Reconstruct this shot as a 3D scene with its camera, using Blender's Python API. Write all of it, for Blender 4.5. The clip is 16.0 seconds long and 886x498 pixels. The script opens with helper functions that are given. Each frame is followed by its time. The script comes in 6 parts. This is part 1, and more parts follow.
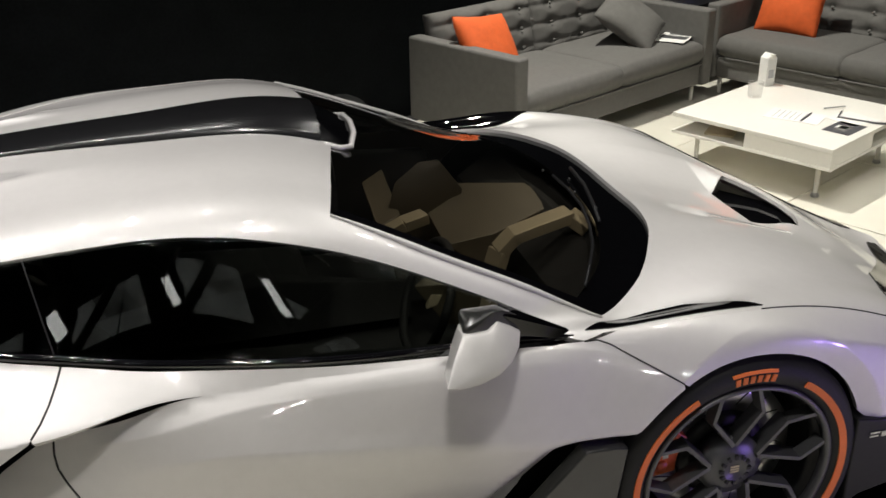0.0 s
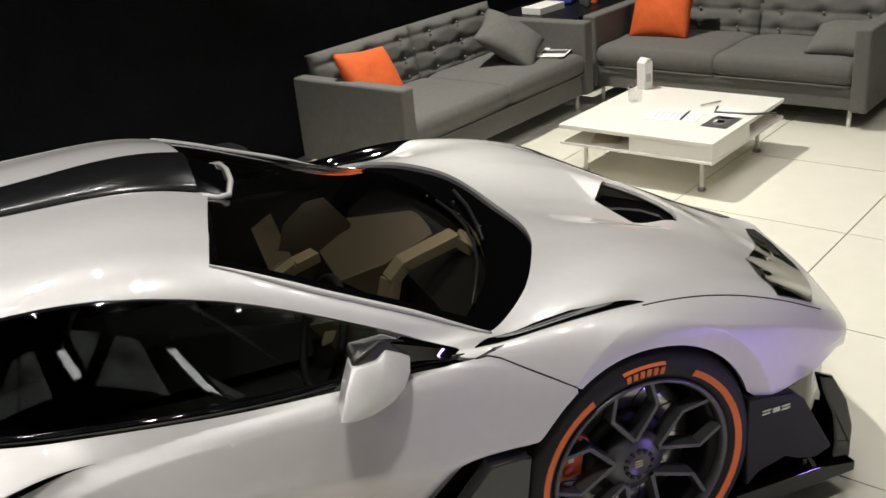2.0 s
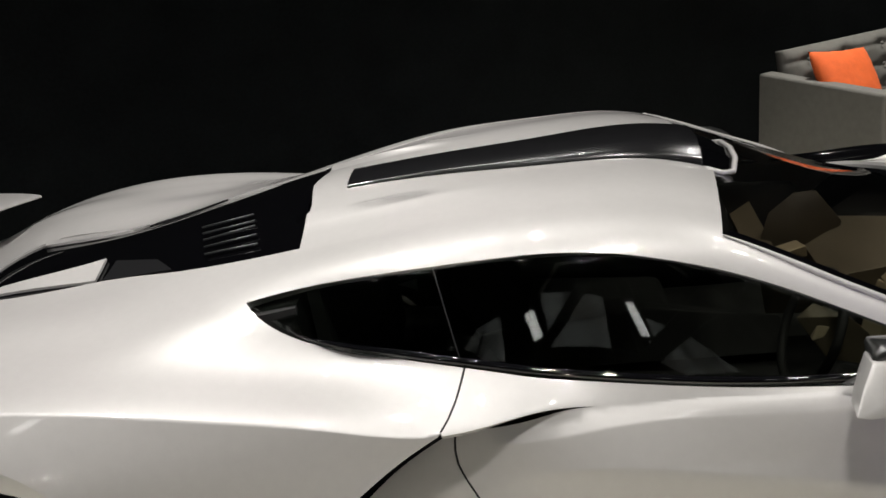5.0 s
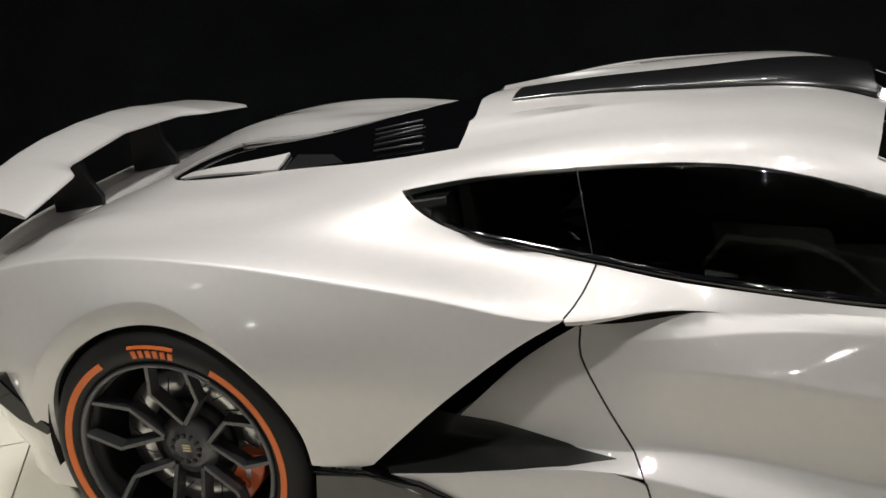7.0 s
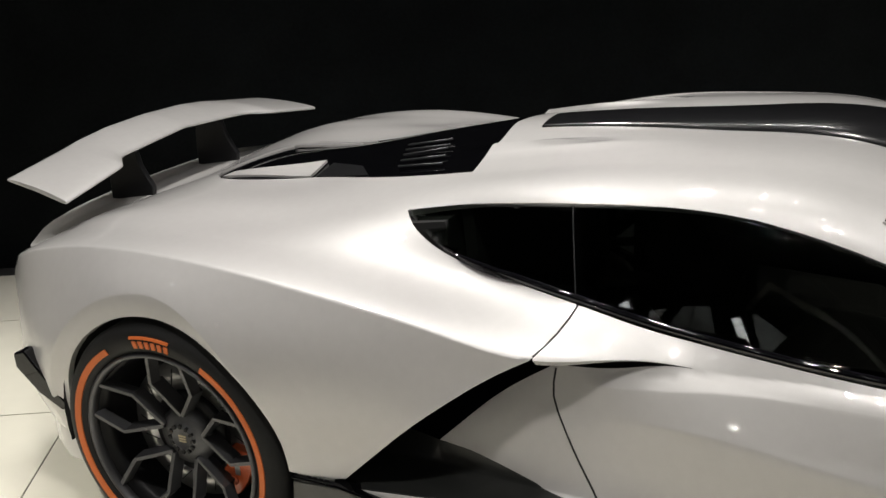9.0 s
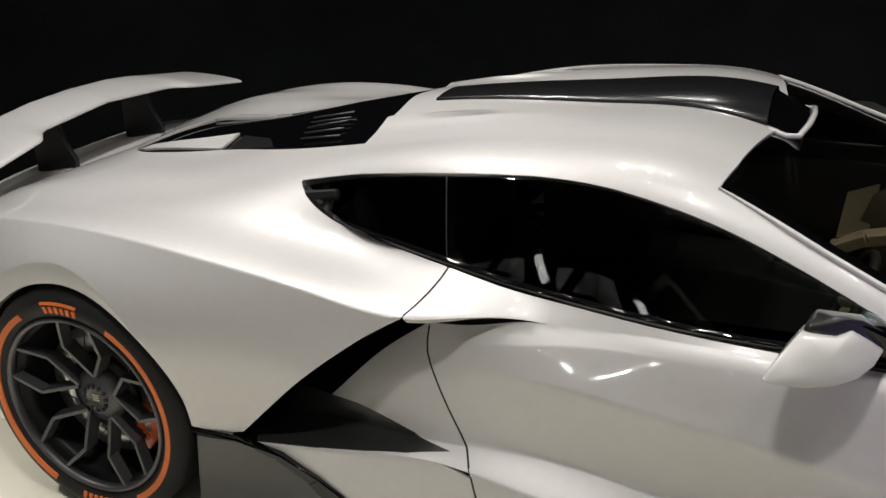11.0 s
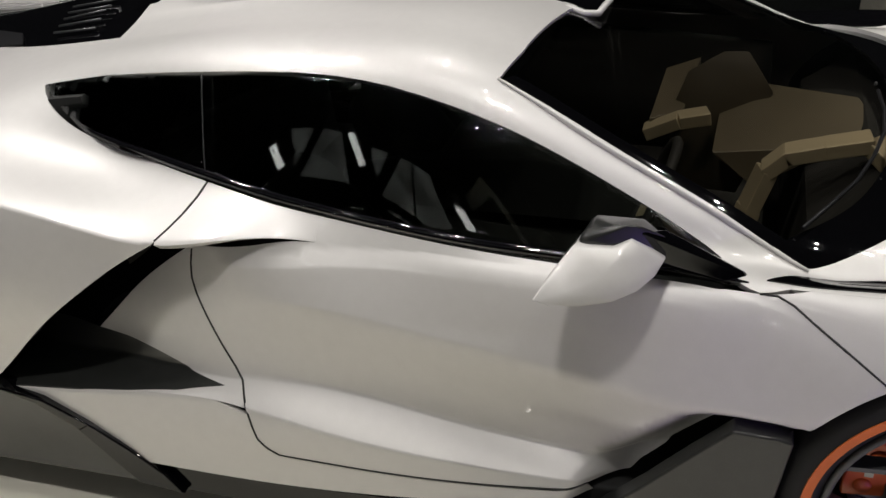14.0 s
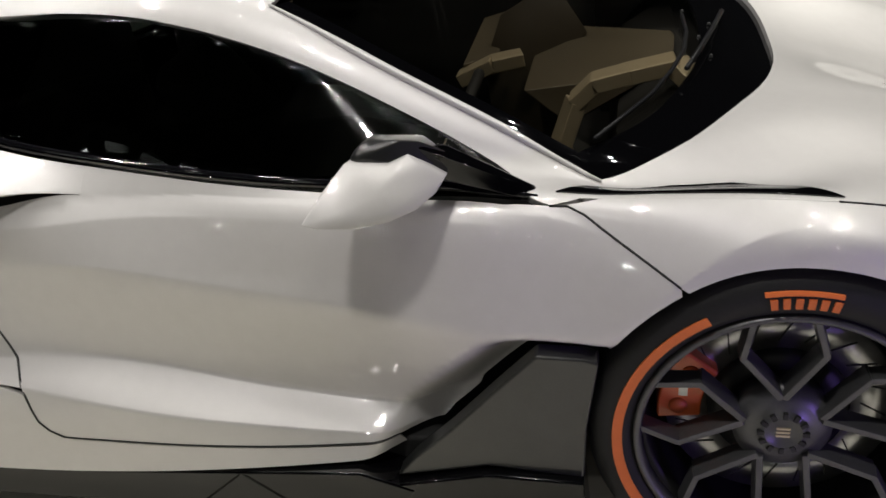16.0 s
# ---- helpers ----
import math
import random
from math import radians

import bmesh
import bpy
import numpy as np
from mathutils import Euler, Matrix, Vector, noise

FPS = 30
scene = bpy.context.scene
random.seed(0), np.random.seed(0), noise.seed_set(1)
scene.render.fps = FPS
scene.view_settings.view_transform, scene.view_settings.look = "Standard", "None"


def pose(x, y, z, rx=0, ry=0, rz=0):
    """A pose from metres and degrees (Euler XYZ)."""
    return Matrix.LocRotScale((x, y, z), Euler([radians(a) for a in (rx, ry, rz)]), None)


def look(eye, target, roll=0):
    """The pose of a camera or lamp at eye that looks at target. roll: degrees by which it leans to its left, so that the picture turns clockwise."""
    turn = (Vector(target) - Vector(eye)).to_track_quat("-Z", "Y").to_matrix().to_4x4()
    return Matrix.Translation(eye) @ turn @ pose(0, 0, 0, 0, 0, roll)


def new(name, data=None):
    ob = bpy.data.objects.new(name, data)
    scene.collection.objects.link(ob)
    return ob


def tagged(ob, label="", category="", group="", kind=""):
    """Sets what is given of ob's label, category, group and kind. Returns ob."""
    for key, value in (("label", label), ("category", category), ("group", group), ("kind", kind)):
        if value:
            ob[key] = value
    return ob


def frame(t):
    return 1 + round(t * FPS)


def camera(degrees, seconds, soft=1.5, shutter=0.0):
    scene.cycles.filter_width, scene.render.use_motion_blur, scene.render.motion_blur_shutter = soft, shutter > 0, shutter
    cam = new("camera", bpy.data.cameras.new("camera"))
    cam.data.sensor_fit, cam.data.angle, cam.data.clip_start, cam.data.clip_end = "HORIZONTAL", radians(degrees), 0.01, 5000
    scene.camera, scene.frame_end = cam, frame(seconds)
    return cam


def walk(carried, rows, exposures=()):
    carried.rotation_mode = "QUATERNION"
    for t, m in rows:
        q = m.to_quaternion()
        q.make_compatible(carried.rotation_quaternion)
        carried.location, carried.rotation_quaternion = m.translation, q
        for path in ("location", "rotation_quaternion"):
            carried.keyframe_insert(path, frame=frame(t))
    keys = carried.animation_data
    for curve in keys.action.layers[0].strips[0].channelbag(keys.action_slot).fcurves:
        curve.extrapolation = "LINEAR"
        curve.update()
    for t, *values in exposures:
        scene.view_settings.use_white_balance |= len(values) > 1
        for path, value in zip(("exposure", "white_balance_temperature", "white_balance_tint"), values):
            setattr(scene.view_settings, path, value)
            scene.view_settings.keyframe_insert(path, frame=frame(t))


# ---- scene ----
cam = camera(49.2, 16.0, soft=1.5, shutter=0.25)
PATH = [
    (0, (0.097, -2.692, 1.92), (0.557, -0.937, 1.079), -0.8),
    (0.5, (0.136, -2.704, 1.938), (0.668, -0.954, 1.129), -1.3),
    (1, (0.172, -2.73, 1.954), (0.782, -1.0, 1.156), -2.2),
    (1.5, (0.2, -2.739, 1.937), (0.853, -1.026, 1.138), -3.7),
    (2, (0.184, -2.755, 1.928), (0.804, -1.026, 1.135), -5.6),
    (2.5, (0.144, -2.759, 1.92), (0.664, -0.994, 1.136), -7.2),
    (3, (0.099, -2.752, 1.911), (0.51, -0.951, 1.146), -7.3),
    (3.5, (0.043, -2.733, 1.919), (0.314, -0.895, 1.179), -6.9),
    (4, (-0.019, -2.724, 1.92), (0.043, -0.853, 1.215), -7.1),
    (4.5, (-0.078, -2.722, 1.924), (-0.157, -0.849, 1.227), -5.9),
    (5, (-0.104, -2.736, 1.874), (-0.256, -0.872, 1.167), -6.3),
    (5.2, (-0.113, -2.736, 1.851), (-0.295, -0.874, 1.143), -6.4),
    (7.3, (0.105, -2.902, 1.695), (-0.522, -1.14, 0.986), -5.1),
    (7.5, (0.139, -2.896, 1.709), (-0.524, -1.152, 0.989), -5.0),
    (8, (0.211, -2.853, 1.692), (-0.533, -1.14, 0.979), -4.3),
    (8.5, (0.31, -2.79, 1.696), (-0.483, -1.094, 0.994), -3.0),
    (9, (0.384, -2.743, 1.732), (-0.446, -1.056, 1.05), -2.9),
    (9.5, (0.458, -2.778, 1.759), (-0.348, -1.082, 1.07), -3.1),
    (9.7, (0.509, -2.798, 1.771), (-0.285, -1.103, 1.068), -3.1),
    (11.8, (0.75, -2.738, 1.777), (-0.035, -1.063, 1.018), -2.8),
    (12, (0.775, -2.706, 1.776), (0.003, -1.03, 1.005), -2.2),
    (12.5, (0.823, -2.648, 1.768), (0.141, -0.963, 0.934), -1.6),
    (13, (0.874, -2.568, 1.742), (0.263, -0.89, 0.841), -2.4),
    (13.5, (0.866, -2.5, 1.738), (0.276, -0.844, 0.785), -3.2),
    (14, (0.844, -2.433, 1.734), (0.29, -0.79, 0.738), -3.5),
    (14.5, (0.923, -2.372, 1.675), (0.39, -0.713, 0.694), -3.4),
    (15, (0.973, -2.343, 1.612), (0.498, -0.666, 0.631), -3.4),
    (15.5, (0.998, -2.346, 1.566), (0.568, -0.654, 0.589), -3.6),
    (16, (1.039, -2.347, 1.509), (0.675, -0.636, 0.54), -4.4),
]
walk(cam, [(t, look(eye, target, roll)) for t, eye, target, roll in PATH])


# ---- world and lamps ----
world = bpy.data.worlds.new("hall")
world.use_nodes = True
world.node_tree.nodes["Background"].inputs[0].default_value = (0.012, 0.012, 0.013, 1)
world.node_tree.nodes["Background"].inputs[1].default_value = 0.25
scene.world = world
scene.view_settings.exposure = 0.0

TILE = 0.9144
AX = Vector((0.879, 0.477, 0.0))   # the hall's long direction
BX = Vector((0.477, -0.879, 0.0))  # from the black wall towards the camera


def hall(a, b, z=0.0):
    """A place in the hall's own axes."""
    return Vector((AX.x * a + BX.x * b, AX.y * a + BX.y * b, z))


HALL_TURN = math.degrees(math.atan2(AX.y, AX.x))


def spot_lamp(name, place, target, power, colour, cone=60, radius=0.08, blend=0.5):
    data = bpy.data.lights.new(name, "SPOT")
    data.energy, data.color, data.spot_size, data.shadow_soft_size, data.spot_blend = power, colour, radians(cone), radius, blend
    ob = new(name, data)
    ob.matrix_world = look(place, target)
    return ob


WARM = (1.0, 0.968, 0.875)
SHOW = (1.0, 0.965, 0.92)
# the show lights over the car: clusters of small heads
def heads(place, target, nx, ny, gap_x, gap_y, power, cone=110, radius=0.035):
    for k in range(nx * ny):
        dx, dy = gap_x * (k % nx - (nx - 1) / 2), gap_y * (k // nx - (ny - 1) / 2)
        spot_lamp("show_light", (place[0] + dx, place[1] + dy, place[2]), target, 4 * power / (nx * ny), SHOW, cone, radius, 0.6)


heads((0.20, -2.30, 4.65), (0.50, -0.8, 0.6), 2, 2, 0.22, 0.14, 66, 84)
heads((-1.9, 0.2, 4.8), (-1.7, -0.2, 0.9), 2, 2, 0.2, 0.2, 63, 58)
for x, power in ((-2.05, 22), (-1.4, 3), (-0.6, 3), (0.2, 8), (1.9, 10), (2.7, 8)):
    spot_lamp("show_light", (x, -1.15, 4.7), (x, -0.7, 0.7), 2.5 * power, SHOW, 100, 0.06, 0.6)
heads((-2.0, -0.55, 4.8), (-1.7, -0.45, 0.7), 2, 2, 0.18, 0.18, 40, 62)
heads((2.6, 0.9, 4.8), (1.7, 0.0, 0.6), 2, 2, 0.6, 0.6, 54, 90)
heads((-0.5, 1.0, 4.8), (0.0, 0.0, 1.0), 3, 2, 0.4, 0.4, 43, 56)
# a long row of small heads in uneven groups on the far truss behind the camera
for x in (-4.3, -4.05, -3.2, -2.95, -2.7, -1.6, -1.38, -0.6, 0.3, 0.52, 0.74, 1.7, 2.6, 2.82):
    spot_lamp("truss_light", (x, -7.4, 3.0), (x * 0.6, -0.6, 0.6), 10, SHOW, 50, 0.022)
# the lounge: one hard head over the table and weaker ones round it
spot_lamp("lounge_light", hall(3.2, -1.5, 4.5), hall(4.1, 0.3, 0), 880, WARM, 84, 0.06)
for a, b in ((5.4, 0.9), (1.6, 1.9), (4.9, 2.6)):
    spot_lamp("lounge_light", hall(a, b, 4.6), hall(a, b, 0), 95, WARM, 80, 0.10)
# an added lamp away from the lounge, to brighten the floor behind the car
spot_lamp("lounge_light", hall(-4.2, -0.3, 4.6), hall(-3.6, 0.2, 0), 560, WARM, 50, 0.12)
spot_lamp("violet_light", (3.0, -2.4, 0.2), (1.60, -0.95, 0.48), 46, (0.36, 0.2, 1.0), 32, 0.06)


# ---- materials ----
def material(name):
    m = bpy.data.materials.new(name)
    m.use_nodes = True
    return m, m.node_tree, m.node_tree.nodes["Principled BSDF"]


def plain(name, colour, rough=0.5, metal=0.0, vary=0.06, grain=40.0, bump=0.0, coat=0.0, coat_rough=0.03, spec=0.5, rough_vary=0.0):
    """A surface with two scales of variation in colour, and fine relief."""
    m, tree, bsdf = material(name)
    nodes, links = tree.nodes, tree.links
    coord = nodes.new("ShaderNodeTexCoord")
    big, fine = nodes.new("ShaderNodeTexNoise"), nodes.new("ShaderNodeTexNoise")
    big.inputs["Scale"].default_value, fine.inputs["Scale"].default_value = grain * 0.07, grain
    big.inputs["Detail"].default_value = fine.inputs["Detail"].default_value = 4
    for n in (big, fine):
        links.new(coord.outputs["Object"], n.inputs["Vector"])
    add = nodes.new("ShaderNodeMath")
    add.operation = "ADD"
    links.new(big.outputs["Fac"], add.inputs[0])
    links.new(fine.outputs["Fac"], add.inputs[1])
    span = nodes.new("ShaderNodeMapRange")
    span.inputs["From Min"].default_value, span.inputs["From Max"].default_value = 0.6, 1.4
    span.inputs["To Min"].default_value, span.inputs["To Max"].default_value = 1 - vary, 1 + vary
    links.new(add.outputs[0], span.inputs["Value"])
    tint = nodes.new("ShaderNodeMix")
    tint.data_type, tint.blend_type = "RGBA", "MULTIPLY"
    tint.inputs["Factor"].default_value = 1.0
    tint.inputs[6].default_value = (*colour, 1)
    links.new(span.outputs["Result"], tint.inputs[7])
    links.new(tint.outputs[2], bsdf.inputs["Base Color"])
    bsdf.inputs["Roughness"].default_value, bsdf.inputs["Metallic"].default_value = rough, metal
    bsdf.inputs["Specular IOR Level"].default_value = spec
    bsdf.inputs["Coat Weight"].default_value, bsdf.inputs["Coat Roughness"].default_value = coat, coat_rough
    if rough_vary:
        rv = nodes.new("ShaderNodeMapRange")
        rv.inputs["From Min"].default_value, rv.inputs["From Max"].default_value = 0.3, 0.7
        rv.inputs["To Min"].default_value, rv.inputs["To Max"].default_value = rough - rough_vary, rough + rough_vary
        links.new(big.outputs["Fac"], rv.inputs["Value"])
        links.new(rv.outputs["Result"], bsdf.inputs["Roughness"])
    if bump:
        b = nodes.new("ShaderNodeBump")
        b.inputs["Strength"].default_value, b.inputs["Distance"].default_value = 0.6, bump
        links.new(fine.outputs["Fac"], b.inputs["Height"])
        links.new(b.outputs["Normal"], bsdf.inputs["Normal"])
    return m


PAINT = plain("pearl_silver_paint", (0.63, 0.615, 0.605), 0.47, 0.22, 0.03, 500, 0, 0.9, 0.025)
BLACK_GLOSS = plain("gloss_black", (0.002, 0.002, 0.0025), 0.03, 0, 0.1, 60)
TRIM_BLACK = plain("gloss_black_trim", (0.004, 0.004, 0.005), 0.02, 0, 0.1, 60, spec=1.0)
SATIN = plain("satin_black", (0.008, 0.008, 0.009), 0.45, 0, 0.2, 60, spec=0.25)
CARBON = plain("carbon_fibre", (0.021, 0.022, 0.021), 0.30, 0, 0.25, 320, 0, 0.6, 0.08)
SCOOP_BLACK = plain("gloss_carbon", (0.010, 0.010, 0.011), 0.22, 0, 0.25, 320, 0, 0.5, 0.06)
# tan leather again, darkened: the cabin's shade is put into its colour
TAN_SHADED = plain("shaded_tan_leather", (0.078, 0.064, 0.044), 0.45, 0, 0.12, 260, 0.0005)
DARK = plain("dark_underbody", (0.01, 0.01, 0.01), 0.8, 0, 0.2, 30)
RUBBER = plain("tyre_rubber", (0.012, 0.012, 0.012), 0.62, 0, 0.2, 120, 0.0004, spec=0.3)
ORANGE_MARK = plain("orange_tyre_marking", (0.72, 0.17, 0.035), 0.6, 0, 0.08, 80)
RIM = plain("satin_graphite_rim", (0.105, 0.105, 0.11), 0.40, 0.6, 0.12, 200)
STEEL = plain("brushed_steel", (0.45, 0.45, 0.45), 0.28, 0.95, 0.1, 150)
ALLOY = plain("light_alloy", (0.62, 0.62, 0.60), 0.4, 0.3, 0.06, 120)
CALIPER = plain("orange_caliper", (0.65, 0.12, 0.03), 0.4, 0, 0.08, 60, 0, 0.5)
TAN = plain("tan_leather", (0.135, 0.113, 0.078), 0.42, 0.1, 0.12, 260, 0.0005)
GOLD = plain("gold_trim", (0.52, 0.44, 0.30), 0.45, 0.25, 0.08, 120)
SEAM = plain("seam_black", (0.015, 0.015, 0.015), 0.7)
FABRIC = plain("grey_wool_fabric", (0.128, 0.124, 0.116), 0.9, 0, 0.13, 420, 0.0012)
CUSHION_GREY = plain("light_grey_cushion_fabric", (0.135, 0.131, 0.122), 0.9, 0, 0.13, 420, 0.0016)
CUSHION_ORANGE = plain("orange_cotton", (0.66, 0.11, 0.02), 0.85, 0, 0.12, 420, 0.0014)
WHITE = plain("white_lacquer", (0.78, 0.76, 0.70), 0.42, 0, 0.03, 60, 0, 0.08, 0.1)
PAPER = plain("paper", (0.8, 0.79, 0.76), 0.8, 0, 0.03, 60)
PRINT = plain("pale_grey_print", (0.46, 0.46, 0.47), 0.8, 0, 0.05, 60)
INK = plain("dark_print", (0.06, 0.06, 0.065), 0.6, 0, 0.4, 90)
BLACKWALL = plain("black_molton_cloth", (0.0065, 0.0075, 0.008), 0.95, 0, 0.4, 60, 0.001, spec=0.05)
BLUE = plain("blue_cloth", (0.02, 0.03, 0.2), 0.8, 0, 0.2, 200)
TILE_MAT = plain("white_floor_tile", (0.79, 0.762, 0.66), 0.16, 0, 0.035, 9, 0, 0.25, 0.06, rough_vary=0.05)
GROUT = plain("grey_joint", (0.07, 0.065, 0.06), 0.85, 0, 0.2, 60)
CARPET = plain("dark_carpet", (0.02, 0.02, 0.02), 0.95, 0, 0.3, 300, 0.002)


def glass(name, tint, dark):
    m, tree, bsdf = material(name)
    nodes, links = tree.nodes, tree.links
    clear, gloss, mix, fres = (nodes.new("ShaderNode" + n) for n in ("BsdfTransparent", "BsdfGlossy", "MixShader", "Fresnel"))
    clear.inputs["Color"].default_value = (tint[0] * dark, tint[1] * dark, tint[2] * dark, 1)
    gloss.inputs["Roughness"].default_value = 0.015
    gloss.inputs["Color"].default_value = (0.9, 0.9, 0.92, 1)
    fres.inputs["IOR"].default_value = 1.5
    links.new(fres.outputs[0], mix.inputs[0])
    links.new(clear.outputs[0], mix.inputs[1])
    links.new(gloss.outputs[0], mix.inputs[2])
    links.new(mix.outputs[0], nodes["Material Output"].inputs["Surface"])
    return m


SIDE_GLASS = glass("tinted_side_glass", (0.92, 0.96, 0.92), 0.76)
SCREEN_GLASS = glass("tinted_windscreen", (1.0, 0.97, 0.9), 0.66)
CLEAR_GLASS = glass("drinking_glass", (1, 1, 1), 0.95)
edge_on = CLEAR_GLASS.node_tree.nodes.new("ShaderNodeLayerWeight")
edge_on.inputs["Blend"].default_value = 0.25
thin = CLEAR_GLASS.node_tree.nodes.new("ShaderNodeMath")
thin.operation, thin.inputs[1].default_value = "MULTIPLY", 0.3
CLEAR_GLASS.node_tree.links.new(edge_on.outputs["Facing"], thin.inputs[0])
CLEAR_GLASS.node_tree.links.new(thin.outputs[0], CLEAR_GLASS.node_tree.nodes["Mix Shader"].inputs[0])


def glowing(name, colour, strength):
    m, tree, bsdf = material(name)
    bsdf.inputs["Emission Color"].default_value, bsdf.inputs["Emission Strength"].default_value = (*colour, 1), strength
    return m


GLOW_CLOTH = glowing("glowing_ceiling_cloth", (0.95, 1.0, 0.95), 0.36)
# the light on the cloth is put in as glow, made uneven by noise
tree = GLOW_CLOTH.node_tree
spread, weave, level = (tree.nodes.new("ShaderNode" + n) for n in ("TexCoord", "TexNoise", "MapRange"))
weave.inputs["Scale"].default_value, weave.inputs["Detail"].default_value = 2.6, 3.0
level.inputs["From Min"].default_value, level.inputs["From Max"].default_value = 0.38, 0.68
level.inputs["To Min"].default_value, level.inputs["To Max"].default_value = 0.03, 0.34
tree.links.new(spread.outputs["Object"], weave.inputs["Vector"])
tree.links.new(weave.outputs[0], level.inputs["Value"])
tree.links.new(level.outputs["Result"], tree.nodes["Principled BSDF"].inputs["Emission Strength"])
LIT_LENS = glowing("lit_fixture_lens", (1.0, 0.98, 0.94), 5.0)


# ---- mesh helpers ----
def part(name, bm, mat, parent=None, label="", smooth=True, bevel=0.0, segments=2):
    """Links a bmesh as one mesh object, under a thing or part if one is given."""
    mesh = bpy.data.meshes.new(name)
    bm.to_mesh(mesh)
    bm.free()
    for m in mat if isinstance(mat, (list, tuple)) else (mat,):
        mesh.materials.append(m)
    ob = new(name, mesh)
    if parent:
        ob.parent = parent
    if label:
        tagged(ob, label)
    if smooth:
        mesh.shade_smooth()
    if bevel:
        mod = ob.modifiers.new("bevel", "BEVEL")
        mod.width, mod.segments, mod.limit_method, mod.angle_limit = bevel, segments, "ANGLE", radians(40)
        mod.harden_normals = True
    return ob


def empty(name, m=None, **tags):
    ob = new(name)
    if m is not None:
        ob.matrix_world = m
    return tagged(ob, **tags)


def box(bm, x0, x1, y0, y1, z0, z1, m=None):
    vs = [bm.verts.new(Vector((x, y, z)) if m is None else m @ Vector((x, y, z))) for z in (z0, z1) for y in (y0, y1) for x in (x0, x1)]
    for f in ((0, 2, 3, 1), (4, 5, 7, 6), (0, 1, 5, 4), (2, 6, 7, 3), (1, 3, 7, 5), (0, 4, 6, 2)):
        bm.faces.new([vs[i] for i in f])
    return vs


def boxed(*a, **k):
    bm = bmesh.new()
    box(bm, *a, **k)
    return bm


def lathe(bm, profile, turns=48, axis="y", closed=False):
    """Turns a profile of (radius, along) about an axis."""
    rings = []
    for r, h in profile:
        ring = []
        for i in range(turns):
            a = 2 * math.pi * i / turns
            c, s = r * math.cos(a), r * math.sin(a)
            ring.append(bm.verts.new((c, h, s) if axis == "y" else (c, s, h)))
        rings.append(ring)
    pairs = list(zip(rings, rings[1:])) + ([(rings[-1], rings[0])] if closed else [])
    for p, q in pairs:
        for i in range(turns):
            j = (i + 1) % turns
            bm.faces.new((p[i], p[j], q[j], q[i]))
    bmesh.ops.recalc_face_normals(bm, faces=bm.faces)


def tube(bm, points, radius, sides=8, closed=False):
    """A round bar along points."""
    pts = [Vector(p) for p in points]
    rings = []
    for i, p in enumerate(pts):
        a = pts[(i - 1) % len(pts)] if (closed or i) else p
        b = pts[(i + 1) % len(pts)] if (closed or i < len(pts) - 1) else p
        q = (b - a).to_track_quat("Z", "Y").to_matrix()
        r = radius[i] if isinstance(radius, (list, tuple)) else radius
        rings.append([bm.verts.new(p + q @ Vector((r * math.cos(2 * math.pi * k / sides), r * math.sin(2 * math.pi * k / sides), 0))) for k in range(sides)])
    for p, q in list(zip(rings, rings[1:])) + ([(rings[-1], rings[0])] if closed else []):
        for i in range(sides):
            j = (i + 1) % sides
            bm.faces.new((p[i], p[j], q[j], q[i]))
    if not closed:
        bm.faces.new(rings[0][::-1])
        bm.faces.new(rings[-1])
    bmesh.ops.recalc_face_normals(bm, faces=bm.faces)


def prism(bm, outline, y0, y1):
    """An outline in (x, z) pushed from y0 to y1; y0 and y1 may be functions of (x, z)."""
    f0 = y0 if callable(y0) else lambda x, z: y0
    f1 = y1 if callable(y1) else lambda x, z: y1
    a = [bm.verts.new((x, f0(x, z), z)) for x, z in outline]
    b = [bm.verts.new((x, f1(x, z), z)) for x, z in outline]
    bm.faces.new(a)
    bm.faces.new(b[::-1])
    for i in range(len(a)):
        j = (i + 1) % len(a)
        bm.faces.new((a[j], a[i], b[i], b[j]))
    bmesh.ops.recalc_face_normals(bm, faces=bm.faces)


def slab(bm, outline, z0, z1):
    """An outline in (x, y) pushed from z0 to z1."""
    a = [bm.verts.new((x, y, z0)) for x, y in outline]
    b = [bm.verts.new((x, y, z1)) for x, y in outline]
    bm.faces.new(a[::-1])
    bm.faces.new(b)
    for i in range(len(a)):
        j = (i + 1) % len(a)
        bm.faces.new((a[i], a[j], b[j], b[i]))
    bmesh.ops.recalc_face_normals(bm, faces=bm.faces)


# ---- the hall ----
HALL = Matrix.Rotation(radians(HALL_TURN), 4, "Z") @ Matrix.Diagonal((1, -1, 1, 1))  # (a, b, z) to the world; mirrors b


def hall_box(name, a0, a1, b0, b1, z0, z1, mat, **tags):
    bm = bmesh.new()
    box(bm, a0, a1, -b1, -b0, z0, z1)
    ob = part(name, bm, mat, smooth=False)
    ob.matrix_world = Matrix.Rotation(radians(HALL_TURN), 4, "Z")
    return tagged(ob, **tags)


WALL_B = -2.32
floor = hall_box("floor", -9.0, 12.0, -2.2, 12.0, -0.12, -0.006, GROUT, kind="structure", label="white glossy floor tiles with dark narrow joints", category="floor")
hall_box("floor_edge", -9.0, 12.0, WALL_B, -2.2, -0.12, -0.002, CARPET, kind="structure", label="dark carpet strip along the black wall", category="floor")
hall_box("wall_north", -9.0, 12.0, WALL_B - 0.12, WALL_B, -0.12, 5.6, BLACKWALL, kind="structure", label="black cloth-covered exhibition wall", category="wall")
